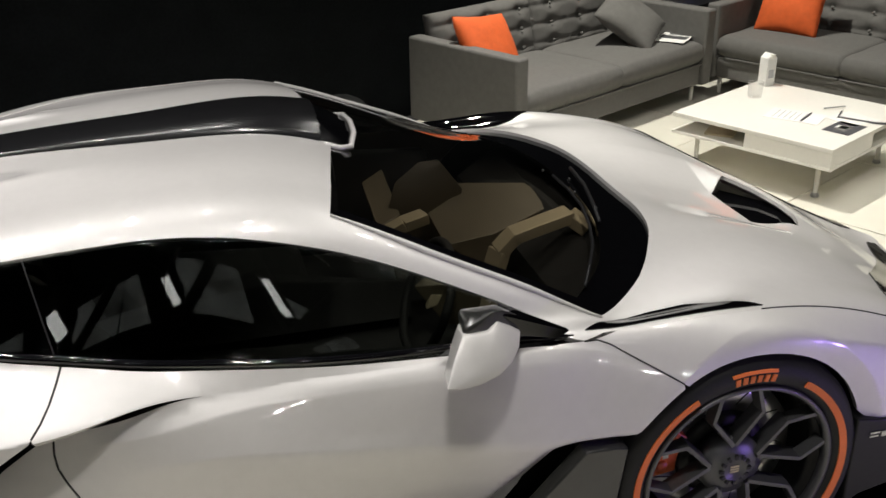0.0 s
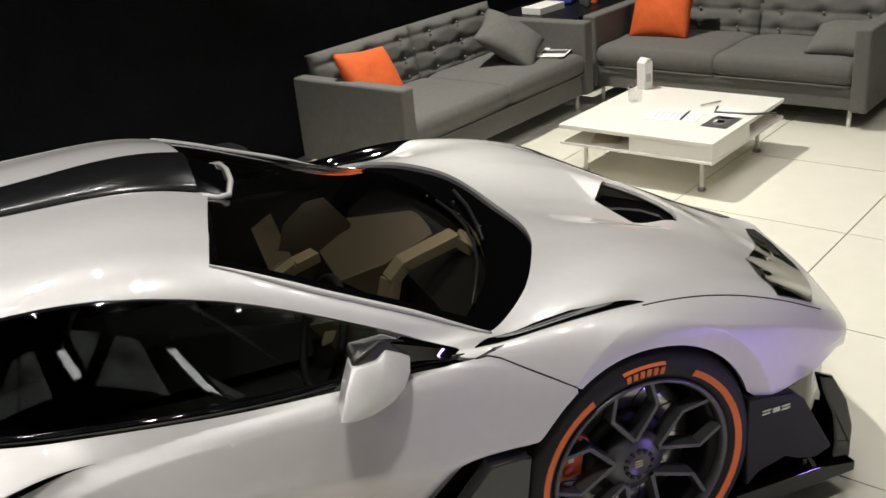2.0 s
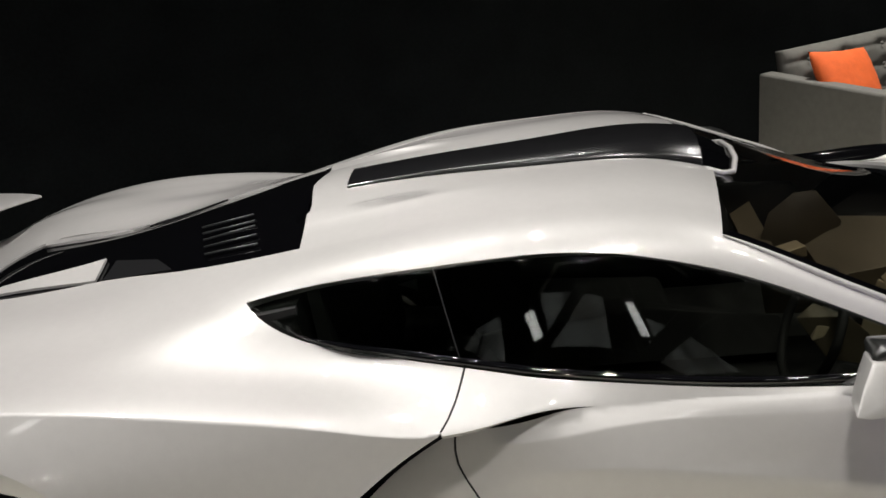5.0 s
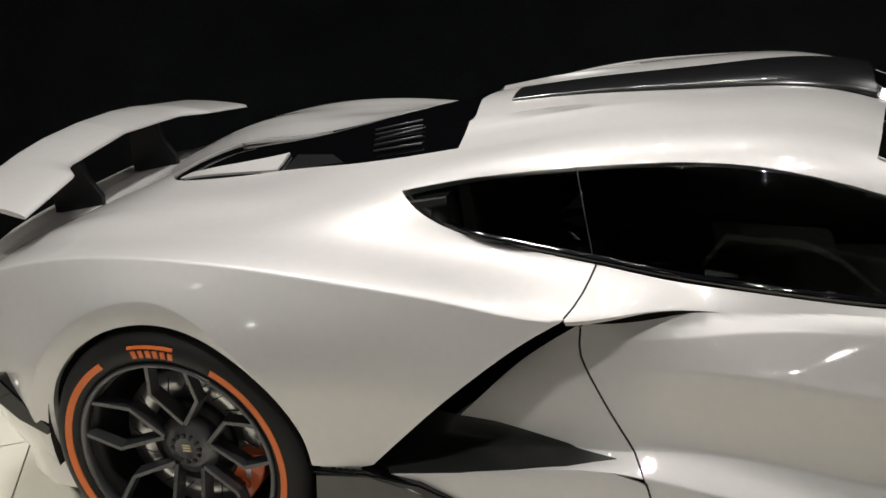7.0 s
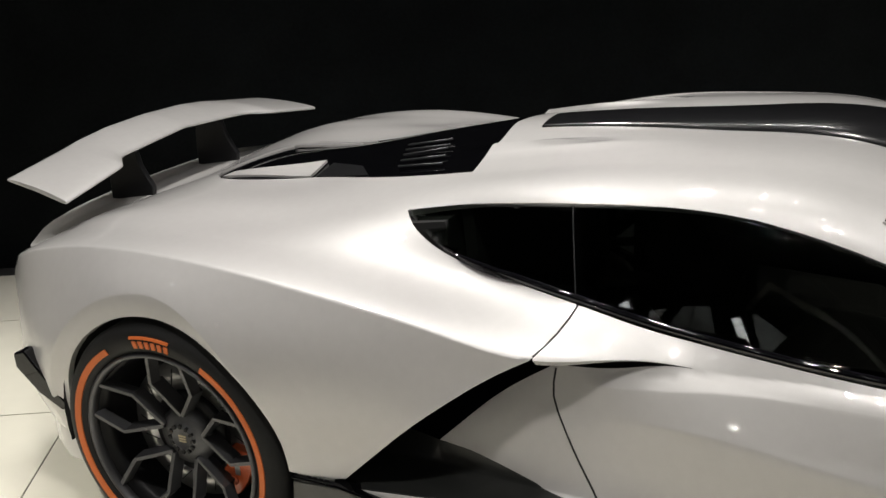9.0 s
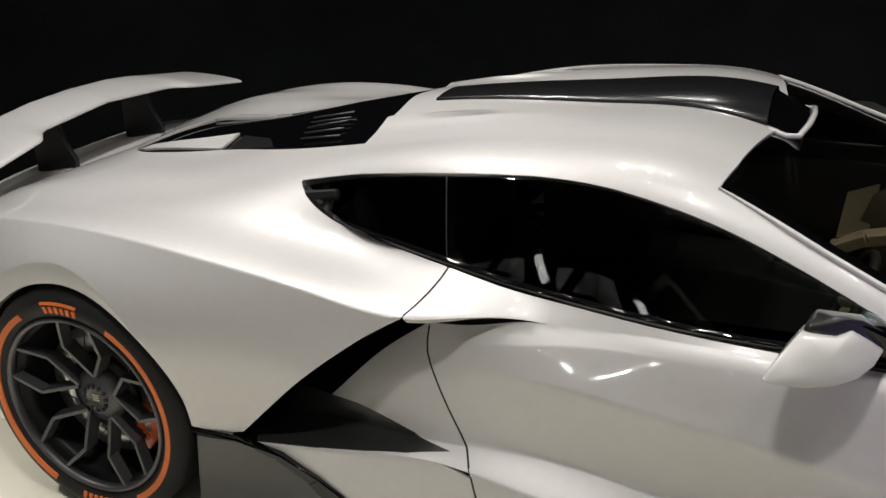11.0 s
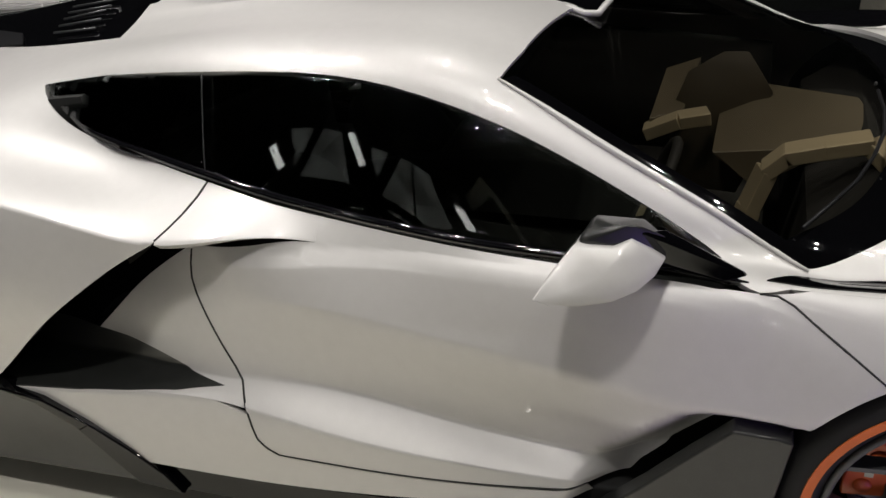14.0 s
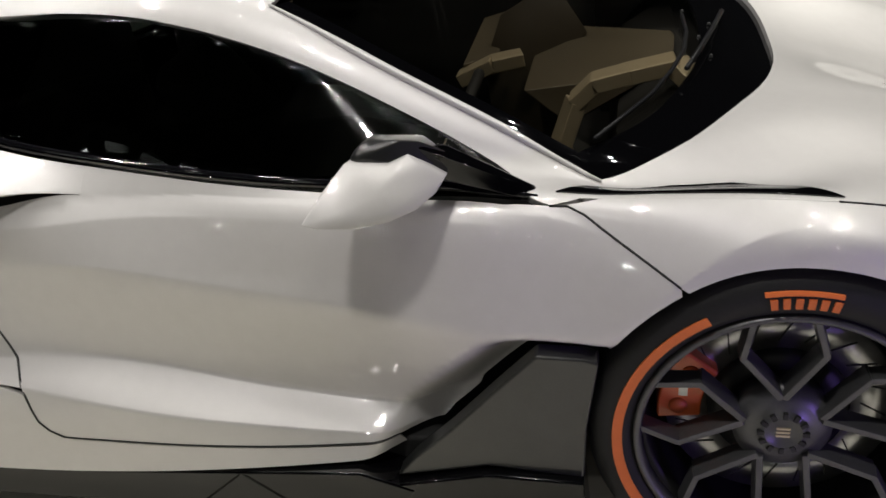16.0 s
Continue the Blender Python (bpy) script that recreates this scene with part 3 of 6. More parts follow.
def panel(name, lines, poly, mat, parent, label="", step=0.016, thick=0.012, lift=0.0, mirror=True, both=False):
    """A panel of the body: the part of the skin inside poly, a loop of (x, v), with a turned-in edge. mirror: also on the far side. both: one piece across the middle."""
    K = 0.14
    poly = dense(poly, step * 0.8)
    a = np.array(poly)
    gx = np.arange(a[:, 0].min(), a[:, 0].max(), step)
    gv = np.arange(a[:, 1].min(), a[:, 1].max(), step / K)
    gx, gv = [g.ravel() for g in np.meshgrid(gx, gv)]
    keep = inside(gx, gv, poly)
    gx, gv = gx[keep], gv[keep]
    d = np.full(len(gx), 9.0)
    for k in range(0, len(gx), 4000):
        d[k:k + 4000] = np.sqrt(((gx[k:k + 4000, None] - a[None, :, 0]) ** 2 + ((gv[k:k + 4000, None] - a[None, :, 1]) * K) ** 2).min(1))
    keep = d > step * 0.45
    # closer rows along the rounded creases
    for c in (3, 4):
        band = np.array([-0.19, -0.12, -0.075, -0.045, -0.015, 0.015, 0.045, 0.075, 0.12, 0.19]) + c
        if mat is PAINT and not (name == "door" and c == 4) and a[:, 1].min() < c - 0.2 and a[:, 1].max() > c + 0.2:
            ex, ev = [g.ravel() for g in np.meshgrid(np.arange(a[:, 0].min(), a[:, 0].max(), 0.010), band)]
            ok = inside(ex, ev, poly) & ((ex > 0.06) if lines is FRONT else (ex < -0.33) & (c == 4))
            ex, ev = ex[ok], ev[ok]
            ed = np.full(len(ex), 9.0)
            for k in range(0, len(ex), 2000):
                ed[k:k + 2000] = np.sqrt(((ex[k:k + 2000, None] - a[None, :, 0]) ** 2 + ((ev[k:k + 2000, None] - a[None, :, 1]) * K) ** 2).min(1))
            ok = ed > 0.005
            clear = (np.abs(gv - c) > 0.24) | ~((gx > 0.06) if lines is FRONT else (gx < -0.33) & (c == 4))
            gx, gv = np.concatenate([gx, ex[ok]]), np.concatenate([gv, ev[ok]])
            keep = np.concatenate([keep & clear, np.ones(ok.sum(), bool)])
    if name == "door":  # rows along the fold
        ex, eo = [g.ravel() for g in np.meshgrid(np.arange(-0.2, 0.98, 0.011), [-0.025, -0.012, -0.006, -0.002, 0.001, 0.004, 0.008, 0.016])]
        ev = v_many(lines, ex, fold_height(ex) + eo, 3.0, 4.2)
        ok = inside(ex, ev, poly)
        ex, ev = ex[ok], ev[ok]
        ok = np.sqrt(((ex[:, None] - a[None, :, 0]) ** 2 + ((ev[:, None] - a[None, :, 1]) * K) ** 2).min(1)) > 0.004
        ex, ev = ex[ok], ev[ok]
        fold_v = v_many(lines, gx, fold_height(gx), 3.0, 4.2)
        keep &= (np.abs(gv - fold_v) > 0.16) | (gx > 0.98) | (gx < -0.2)
        gx, gv, keep = np.concatenate([gx, ex]), np.concatenate([gv, ev]), np.concatenate([keep, np.ones(len(ex), bool)])
    if name in ("front_fender", "rear_quarter"):  # rows along the edge of the arch's chamfer
        hub, r0 = (HUB_F, ARCH_F) if lines is FRONT else (HUB_R, ARCH_R)
        ang, ring = [g.ravel() for g in np.meshgrid(np.arange(8, 172, 1.6), [0.35, 0.8, 0.95, 1.05, 1.2])]
        rad = r0 + ring * (0.006 + 0.055 * ramp(ang, 135, 85))
        flip_x = 1 if lines is FRONT else -1
        ex, ez = hub[0] + flip_x * rad * np.cos(np.radians(ang)), hub[1] + rad * np.sin(np.radians(ang))
        ev = v_many(lines, ex, ez, 0.3, 4.55)
        ok = inside(ex, ev, poly)
        ex, ev, ez = ex[ok], ev[ok], ez[ok]
        ok = np.sqrt(((ex[:, None] - a[None, :, 0]) ** 2 + ((ev[:, None] - a[None, :, 1]) * K) ** 2).min(1)) > 0.004
        ex, ev = ex[ok], ev[ok]
        near_row = np.sqrt(((gx[:, None] - ex[None]) ** 2 + ((gv[:, None] - ev[None]) * K) ** 2).min(1))
        keep &= near_row > 0.006
        gx, gv, keep = np.concatenate([gx, ex]), np.concatenate([gv, ev]), np.concatenate([keep, np.ones(len(ex), bool)])
    n = len(poly)
    pts = [Vector((x, v * K)) for x, v in poly] + [Vector((x, v * K)) for x, v in zip(gx[keep], gv[keep])]
    co, _, faces, *_ = geometry.delaunay_2d_cdt(pts, [(i, (i + 1) % n) for i in range(n)], [], 1, 1e-6)
    x, v = np.array([p[0] for p in co]), np.array([p[1] for p in co]) / K
    e = 2e-3
    P = soft_skin(lines, x, v)
    du = soft_skin(lines, x + e, v) - soft_skin(lines, x - e, v)
    dv = soft_skin(lines, x, np.minimum(v + e * 5, TOP)) - soft_skin(lines, x, np.maximum(v - e * 5, 0))
    N = np.cross(dv, du)
    N /= np.linalg.norm(N, axis=1)[:, None] + 1e-12
    N *= np.where(np.median((N * np.stack([0 * x, P[:, 1], 0.6 + 0 * x], 1)).sum(1)) < 0, -1, 1)
    P = P + N * lift
    deep = thick(x) if callable(thick) else np.full(len(x), thick)
    edges = {}
    for f in faces:
        for i in range(3):
            k = (f[i], f[(i + 1) % 3])
            edges[k] = edges.get(k, 0) + 1
    rim = [k for k in edges if (k[1], k[0]) not in edges]
    # face order so that normals point outwards
    A = np.array(faces)
    fn = np.cross(P[A[:, 1]] - P[A[:, 0]], P[A[:, 2]] - P[A[:, 0]])
    flip = np.median((fn * N[A[:, 0]]).sum(1)) < 0
    made = []
    for side in ((1, -1) if mirror and not both else (1,)):
        S = np.array([1, side, 1.0])
        Ps, Ns = P * S, N * S
        verts, norms, fs = [tuple(p) for p in Ps], [tuple(q) for q in Ns], []
        turn = flip ^ (side < 0)
        fs += [tuple(f[::-1]) if turn else tuple(f) for f in faces]
        if both:
            m = len(verts)
            S2 = np.array([1, -1, 1.0])
            verts += [tuple(p) for p in Ps * S2]
            norms += [tuple(q) for q in Ns * S2]
            fs += [tuple(i + m for i in (f if turn else f[::-1])) for f in faces]
        m = len(verts)
        top, back = {}, {}
        groups = [(0, turn, S)] + ([(len(P), not turn, np.array([1, -1, 1.0]))] if both else [])
        for off, tn, SS in groups:
            for i, j in rim:
                if both and v[i] > TOP - 1e-4 and v[j] > TOP - 1e-4:
                    continue
                w = (P[j] - P[i])
                out = np.cross(w, N[i])
                out /= np.linalg.norm(out) + 1e-12
                quad = []
                for q in (i, j):
                    key = (off, q)
                    if key not in back:
                        back[key] = (len(verts), len(verts) + 1)
                        verts.extend([tuple(P[q] * SS), tuple((P[q] - N[q] * deep[q]) * SS)])
                        norms.extend([tuple(out * SS)] * 2)
                    quad.append(back[key])
                f = (quad[0][0], quad[0][1], quad[1][1], quad[1][0])
                fs.append(f[::-1] if tn else f)
        mesh = bpy.data.meshes.new(name)
        mesh.from_pydata(verts, [], fs)
        mesh.materials.append(mat)
        mesh.shade_smooth()
        mesh.normals_split_custom_set_from_vertices(norms)
        ob = new(name, mesh)
        ob.parent = parent
        if label:
            tagged(ob, label)
        made.append(ob)
    return made


# ---- the car ----
car = empty("sports_car", label="pearl silver low sports car with black glass and orange-marked tyres", category="car")

HUB_F, HUB_R = (1.33, 0.345), (-1.33, 0.355)
ARCH_F, ARCH_R = 0.358, 0.386


def arch(hub, r, a0, a1, n=40):
    return [(hub[0] + r * math.cos(radians(a0 + (a1 - a0) * k / n)), hub[1] + r * math.sin(radians(a0 + (a1 - a0) * k / n))) for k in range(n + 1)]


# outline curves, in (x, height) or (x, half width)
GLASS_LOW = [(-0.779, 0.955), (-0.735, 0.930), (-0.676, 0.902), (-0.60, 0.876), (-0.44, 0.853), (-0.245, 0.839), (-0.06, 0.815), (0.10, 0.800), (0.40, 0.778), (0.70, 0.766), (0.915, 0.762)]
GLASS_HIGH = [(-0.779, 0.955), (-0.56, 0.996), (-0.43, 1.016), (-0.29, 1.032), (-0.1, 1.042), (0.08, 1.038), (0.23, 1.018), (0.40, 0.975), (0.615, 0.892), (0.78, 0.818), (0.90, 0.766), (0.915, 0.762)]
low = by_z(FRONT, smooth_path(GLASS_LOW, 0.02), 4.3, 7.5)
high = by_z(FRONT, smooth_path(GLASS_HIGH, 0.02), 4.6, 8)
# the side glass: one smooth sheet, gently curved along the car and straight upwards, through the window's own outline
def sheet_terms(x, z):
    u, h = np.asarray(x, float), np.asarray(z, float) - 0.9
    return np.stack([1 + 0 * u, u, u * u, u ** 3, u ** 4, h, u * h, u * u * h, u ** 3 * h], -1)


rim_at = np.array([skin(FRONT, x, v) for x, v in low + high if x < 0.9])
sheet_fit = np.linalg.lstsq(sheet_terms(rim_at[:, 0], rim_at[:, 2]), rim_at[:, 1], rcond=None)[0]
outline = [(float(p[0]), float(p[2])) for p in (skin(FRONT, x, v) for x, v in low[:-1] + high[:0:-1])]
gx, gz = [g.ravel() for g in np.meshgrid(np.arange(-0.77, 0.91, 0.03), np.arange(0.765, 1.04, 0.02))]
ok = inside(gx, gz, outline)
edge = np.array(outline)
ok &= np.hypot(gx[:, None] - edge[None, :, 0], gz[:, None] - edge[None, :, 1]).min(1) > 0.008
n = len(outline)
co, _, faces, *_ = geometry.delaunay_2d_cdt([Vector(p) for p in outline] + [Vector(p) for p in zip(gx[ok], gz[ok])], [(i, (i + 1) % n) for i in range(n)], [], 1, 1e-6)
xs, zs = np.array([p[0] for p in co]), np.array([p[1] for p in co])
ys = sheet_terms(xs, zs) @ sheet_fit + 0.008
for side in (1, -1):
    mesh = bpy.data.meshes.new("side_window")
    mesh.from_pydata([(float(x), float(side * y), float(z)) for x, y, z in zip(xs, ys, zs)], [], [tuple(f) if side > 0 else tuple(f[::-1]) for f in faces])
    mesh.materials.append(SIDE_GLASS)
    mesh.shade_smooth()
    pane = new("side_window", mesh)
    pane.parent = car
    tagged(pane, "dark tinted side window glass")
    solid = pane.modifiers.new("thickness", "SOLIDIFY")
    solid.thickness, solid.offset = 0.004, 0

SHUT_F = [(0.915, 0.762), (0.945, 0.763), (0.967, 0.757), (1.0, 0.739), (1.05, 0.711), (1.1, 0.683), (1.136, 0.662)]
SHUT_R_TOP = [(-0.245, 0.838), (-0.264, 0.803), (-0.300, 0.768)]
SHUT_R = [(-0.278, 0.700), (-0.277, 0.644), (-0.253, 0.600), (-0.207, 0.527), (-0.143, 0.430), (-0.113, 0.375), (-0.095, 0.320), (-0.05, 0.290)]
DOOR_LOW = [(-0.05, 0.290), (0.1, 0.283), (0.4, 0.275), (0.62, 0.280)]
glass_low = smooth_path(GLASS_LOW, 0.02)
belt = lambda x: float(np.interp(x, [p[0] for p in glass_low], [p[1] for p in glass_low]))
# door: below the shoulder over its whole length, above it from the blade's tip forwards
door = by_z(FRONT, smooth_path(SHUT_R), 0.3, 3.99) + by_z(FRONT, smooth_path(DOOR_LOW), 0.1, 1.0)
door += by_z(FRONT, [(0.70, 0.285), (0.72, 0.305), (0.78, 0.375), (0.88, 0.49), (0.90, 0.505)], 0.5, 3.6) + by_z(FRONT, [(1.0, 0.505), (1.025, 0.505)], 0.5, 4)
door += by_z(FRONT, arch(HUB_F, ARCH_F, 152, 122.5, 14), 0.5, 4.6) + by_z(FRONT, smooth_path(SHUT_F)[::-1], 2.5, 5.4)
door += by_z(FRONT, [p for p in glass_low if 0.05 < p[0] < 0.9][::-1], 4.2, 6) + by_z(FRONT, [(0.035, belt(0.035))], 4.2, 6)
door += [(0.035, 4.0)] + [(x, 4.0) for x in np.arange(0.0, -0.27, -0.03)]
panel("door", FRONT, door, PAINT, car, "", 0.014)
blade = [(0.035, 4.0)] + by_z(REAR, [(0.035, belt(0.035))] + [p for p in glass_low if -0.24 < p[0] < 0.02][::-1], 4.2, 6) + by_z(REAR, smooth_path(SHUT_R_TOP), 4.01, 6)
blade += [(x, 4.0) for x in np.arange(-0.297, 0.02, 0.03)]
panel("door_blade", REAR, blade, PAINT, car, "", 0.014, lambda x: 0.003 + 0.025 * ramp(x, -0.02, -0.25))

# rear quarter with the roof rail and pillar
LIP = [(-0.306, 0.762), (-0.39, 0.712), (-0.50, 0.634), (-0.604, 0.548), (-0.70, 0.455), (-0.785, 0.372)]
PILLAR_IN = [(1.0, 0.772), (0.86, 0.737), (0.73, 0.705), (0.55, 0.659), (0.371, 0.606)]
RAIL_IN = [(0.371, 0.606), (0.2, 0.575), (0.0, 0.545), (-0.3, 0.49), (-0.55, 0.43), (-0.668, 0.402)]
COVER = [(-0.668, 0.402), (-1.07, 0.315), (-1.30, 0.245), (-1.67, 0.235), (-1.75, 0.10), (-1.76, 0.0)]
quarter = by_z(REAR, smooth_path(LIP), 0.2, 4.0) + by_z(REAR, [(-0.83, 0.362), (-0.945, 0.368)], 0.1, 3)
quarter += by_z(REAR, arch(HUB_R, ARCH_R, 2, 184), 0.1, 3.9)
quarter += by_z(REAR, [(-1.72, 0.27), (-1.9, 0.27)], 0.0, 2) + [(-2.1, 0.2), (-2.16, 1.0), (-2.17, 4.0), (-2.17, TOP)]
quarter += by_w(REAR, smooth_path(COVER, 0.03)[::-1], 5.0)
quarter += by_w(REAR, smooth_path(RAIL_IN, 0.03)[::-1], 5.0) + by_w(REAR, smooth_path(PILLAR_IN, 0.03)[::-1], 5.0)
quarter += by_w(REAR, [(0.984, 0.815)], 4.6) + [(0.966, 5.0)] + by_z(REAR, smooth_path(GLASS_HIGH, 0.02)[::-1], 4.6, 8)
quarter += by_z(REAR, [p for p in glass_low if p[0] < -0.25], 4.2, 7.5) + by_z(REAR, smooth_path(SHUT_R_TOP), 4.01, 6)
panel("rear_quarter", REAR, quarter, PAINT, car, "", 0.012, 0.02)

roof = by_w(FRONT, smooth_path(RAIL_IN, 0.03), 5.0) + [(-0.67, v) for v in (8.2, 8.6)] + [(-0.69, TOP), (0.47, TOP)] + by_w(FRONT, [(0.46, 0.12), (0.44, 0.2), (0.40, 0.45), (0.374, 0.6)], 5.0)
panel("roof", FRONT, roof, PAINT, car, "", 0.016, 0.01, -0.002, both=True)
ARC = [(1.0, 0.772), (1.062, 0.735), (1.138, 0.670), (1.20, 0.591), (1.258, 0.492), (1.31, 0.385), (1.343, 0.27), (1.362, 0.14), (1.367, 0.0)]
COWL = [(0.957, 0.726), (1.03, 0.64), (1.085, 0.56), (1.13, 0.46), (1.16, 0.37), (1.185, 0.27), (1.20, 0.14), (1.205, 0.0)]
PILLAR_GLASS = [(0.957, 0.726), (0.84, 0.694), (0.73, 0.665), (0.55, 0.618), (0.40, 0.575)]
top_edge = [(0.47, TOP)] + by_w(FRONT, [(0.46, 0.12), (0.44, 0.2), (0.42, 0.4), (0.40, 0.575)], 5.0)
screen = by_w(FRONT, smooth_path(COWL, 0.03), 5.0)[:-1] + [(1.205, TOP)] + top_edge + by_w(FRONT, smooth_path(PILLAR_GLASS, 0.03)[::-1], 5.0)[1:-1]
panel("windscreen", FRONT, screen, SCREEN_GLASS, car, "tinted windscreen glass", 0.025, 0.004, -0.010, both=True)
cowl = by_w(FRONT, smooth_path(ARC, 0.03), 5.0)[:-1] + [(1.366, TOP), (1.205, TOP)] + by_w(FRONT, smooth_path(COWL, 0.03)[::-1], 5.0)[1:]
panel("cowl", FRONT, cowl, BLACK_GLOSS, car, "gloss black windscreen cowl", 0.02, 0.01, -0.012, both=True)
border = by_w(FRONT, smooth_path(PILLAR_IN, 0.03), 5.0) + by_w(FRONT, [(0.40, 0.575)], 5.0) + by_w(FRONT, smooth_path(PILLAR_GLASS, 0.03)[::-1], 5.0)[1:]
panel("windscreen_border", FRONT, border, BLACK_GLOSS, car, "black printed windscreen border", 0.02, 0.006, -0.008)
VENT = [(1.815, 0.13), (1.86, 0.18), (1.917, 0.238), (1.955, 0.18), (1.99, 0.10)]
hood = [(0.966, 5.0)] + by_w(FRONT, [(0.984, 0.815)], 4.6) + by_w(FRONT, smooth_path(ARC, 0.03), 5.0)[:-1] + [(1.366, TOP), (1.812, TOP)] + by_w(FRONT, VENT, 5.0) + [(2.008, TOP), (2.405, TOP), (2.405, 5.0), (2.35, 5.0)] + [(x, 5.0) for x in np.arange(2.25, 0.99, -0.05)]
panel("hood", FRONT, hood, PAINT, car, "", 0.013, 0.012, both=True)
fender = by_z(FRONT, smooth_path(SHUT_F), 2.5, 5.0) + by_z(FRONT, arch(HUB_F, ARCH_F, 120.5, 20, 40), 0.5, 4.6) + by_z(FRONT, [(1.70, 0.44), (1.86, 0.435), (1.95, 0.425)], 0.2, 3.8) + [(2.08, 1.9), (2.2, 1.5), (2.32, 1.2), (2.405, 1.2), (2.405, 4.994), (2.35, 4.994)]
fender += [(x, 4.994) for x in np.arange(2.25, 0.99, -0.05)]
panel("front_fender", FRONT, fender, PAINT, car, "", 0.011, 0.02)
shut_fine = smooth_path(SHUT_R)
sill = by_z(FRONT, [(-0.45, 0.195), (-0.55, 0.245), (-0.66, 0.300), (-0.80, 0.338)], 0.01, 1.0) + [(-0.82, 1.0)] + [(x, 1.0) for x in np.arange(-0.75, -0.15, 0.05)]
sill += by_z(FRONT, [(x - 0.003, z) for x, z in shut_fine if z < 0.385], 0.02, 1.0) + by_z(FRONT, [(x, z - 0.004) for x, z in smooth_path(DOOR_LOW)[1:]], 0.02, 1.0) + [(0.63, 0.02)]
panel("side_sill", FRONT, sill, PAINT, car, "", 0.016)
DUCT_EDGE = [(-0.285, 0.705), (-0.36, 0.650), (-0.45, 0.578), (-0.55, 0.480), (-0.60, 0.430)]
duct_edge = by_z(FRONT, smooth_path(DUCT_EDGE, 0.02), 1.9, 4.0)
floor_edge_low = by_z(FRONT, [(-0.50, 0.435), (-0.40, 0.433), (-0.30, 0.430), (-0.19, 0.425)], 1.3, 3)
FLOOR_LOW = [(-0.80, 1.03), (-0.55, 1.03), (-0.42, 1.06), (-0.30, 1.18), (-0.186, floor_edge_low[-1][1] - 0.015)]
duct = duct_edge[::-1] + by_z(FRONT, [(x - 0.003, z) for x, z in shut_fine if 0.40 < z < 0.715], 1.02, 3.99) + [(-0.125, 1.01), (-0.2, 1.01), (-0.55, 1.01)]
duct += [(x, v - 0.012) for x, v in FLOOR_LOW[1:]] + floor_edge_low[::-1]
panel("side_duct", FRONT, duct, PAINT, car, "", 0.014)
# the mouth's black is carried up the lip, where it puts in shade
mouth = duct_edge + by_z(FRONT, [(-0.70, 0.43), (-0.80, 0.42)], 1.9, 4) + [(-0.80, 4.0)] + [(x, 4.0) for x in np.arange(-0.75, -0.28, 0.05)]
panel("duct_mouth", FRONT, mouth, BLACK_GLOSS, car, "gloss black side duct mouth, with the shade under the lip put in", 0.02)
# the shade on the duct's floor is put in as a dark carbon colour
duct_floor = [(-0.80, 1.03)] + by_z(FRONT, [(-0.80, 0.42), (-0.70, 0.43), (-0.60, 0.430)], 1.9, 4) + floor_edge_low + FLOOR_LOW[:0:-1]
panel("duct_floor", FRONT, duct_floor, CARBON, car, "side duct floor, dark with shade put into its colour", 0.02)
cover = by_w(REAR, smooth_path(COVER, 0.03), 5.0)[:-1] + [(-1.76, TOP), (-0.69, TOP)]
panel("engine_cover", REAR, cover, BLACK_GLOSS, car, "black glass engine cover", 0.025, 0.01, -0.006, both=True)
# dark strips and vents let into the skin
SLOT = [(0.925, 0.846), (0.975, 0.812), (1.03, 0.792), (1.12, 0.774), (1.225, 0.770), (1.30, 0.80), (1.391, 0.858), (1.30, 0.860), (1.215, 0.860), (1.10, 0.856), (1.0, 0.854)]
panel("fender_vent", FRONT, by_w(FRONT, SLOT, 4.9), BLACK_GLOSS, car, "black fender-top vent", 0.02, 0.02, 0.003)
bm = bmesh.new()
slab(bm, [(1.80, -0.14), (1.917, -0.25), (2.015, -0.1), (2.02, 0.0), (2.015, 0.1), (1.917, 0.25), (1.80, 0.14)], 0.585, 0.612)
part("hood_vent", bm, BLACK_GLOSS, car, "black hood air outlet", bevel=0.004)
LAMP = [(1.835, 0.835), (1.865, 0.738), (1.961, 0.537), (2.123, 0.372), (2.25, 0.21), (2.33, 0.07), (2.365, 0.07), (2.345, 0.20), (2.29, 0.38), (2.19, 0.56), (2.076, 0.70), (1.985, 0.80)]
panel("headlamp_panel", FRONT, by_w(FRONT, LAMP, 5.0), BLACK_GLOSS, car, "black glass headlamp panel", 0.02, 0.02, 0.004)
FIN = [(-1.66, 0.236), (-1.645, 0.18), (-1.31, 0.125), (-1.305, 0.242)]
panel("cover_fin", REAR, by_w(REAR, FIN, 5.0), PAINT, car, "", 0.03, 0.008, 0.005)
WEDGE = [(-1.28, 0.245), (-1.27, 0.15), (-1.12, 0.22), (-1.05, 0.31)]
panel("cover_flap", REAR, by_w(REAR, WEDGE, 5.0), SATIN, car, "dark grey engine cover flap", 0.03, 0.006, 0.003)
for n in range(5):
    bm = bmesh.new()
    x = -0.80 - 0.012 * n
    a, b = skin(REAR, x - 0.16, 8.15 + 0.12 * n), skin(REAR, x, 8.15 + 0.12 * n)
    tube(bm, [Vector(a) + Vector((0, 0, 0.004)), Vector(b) + Vector((0, 0, 0.004))], 0.003, 6)
    part("slat", bm, RIM, car, "thin dark louvre slat")
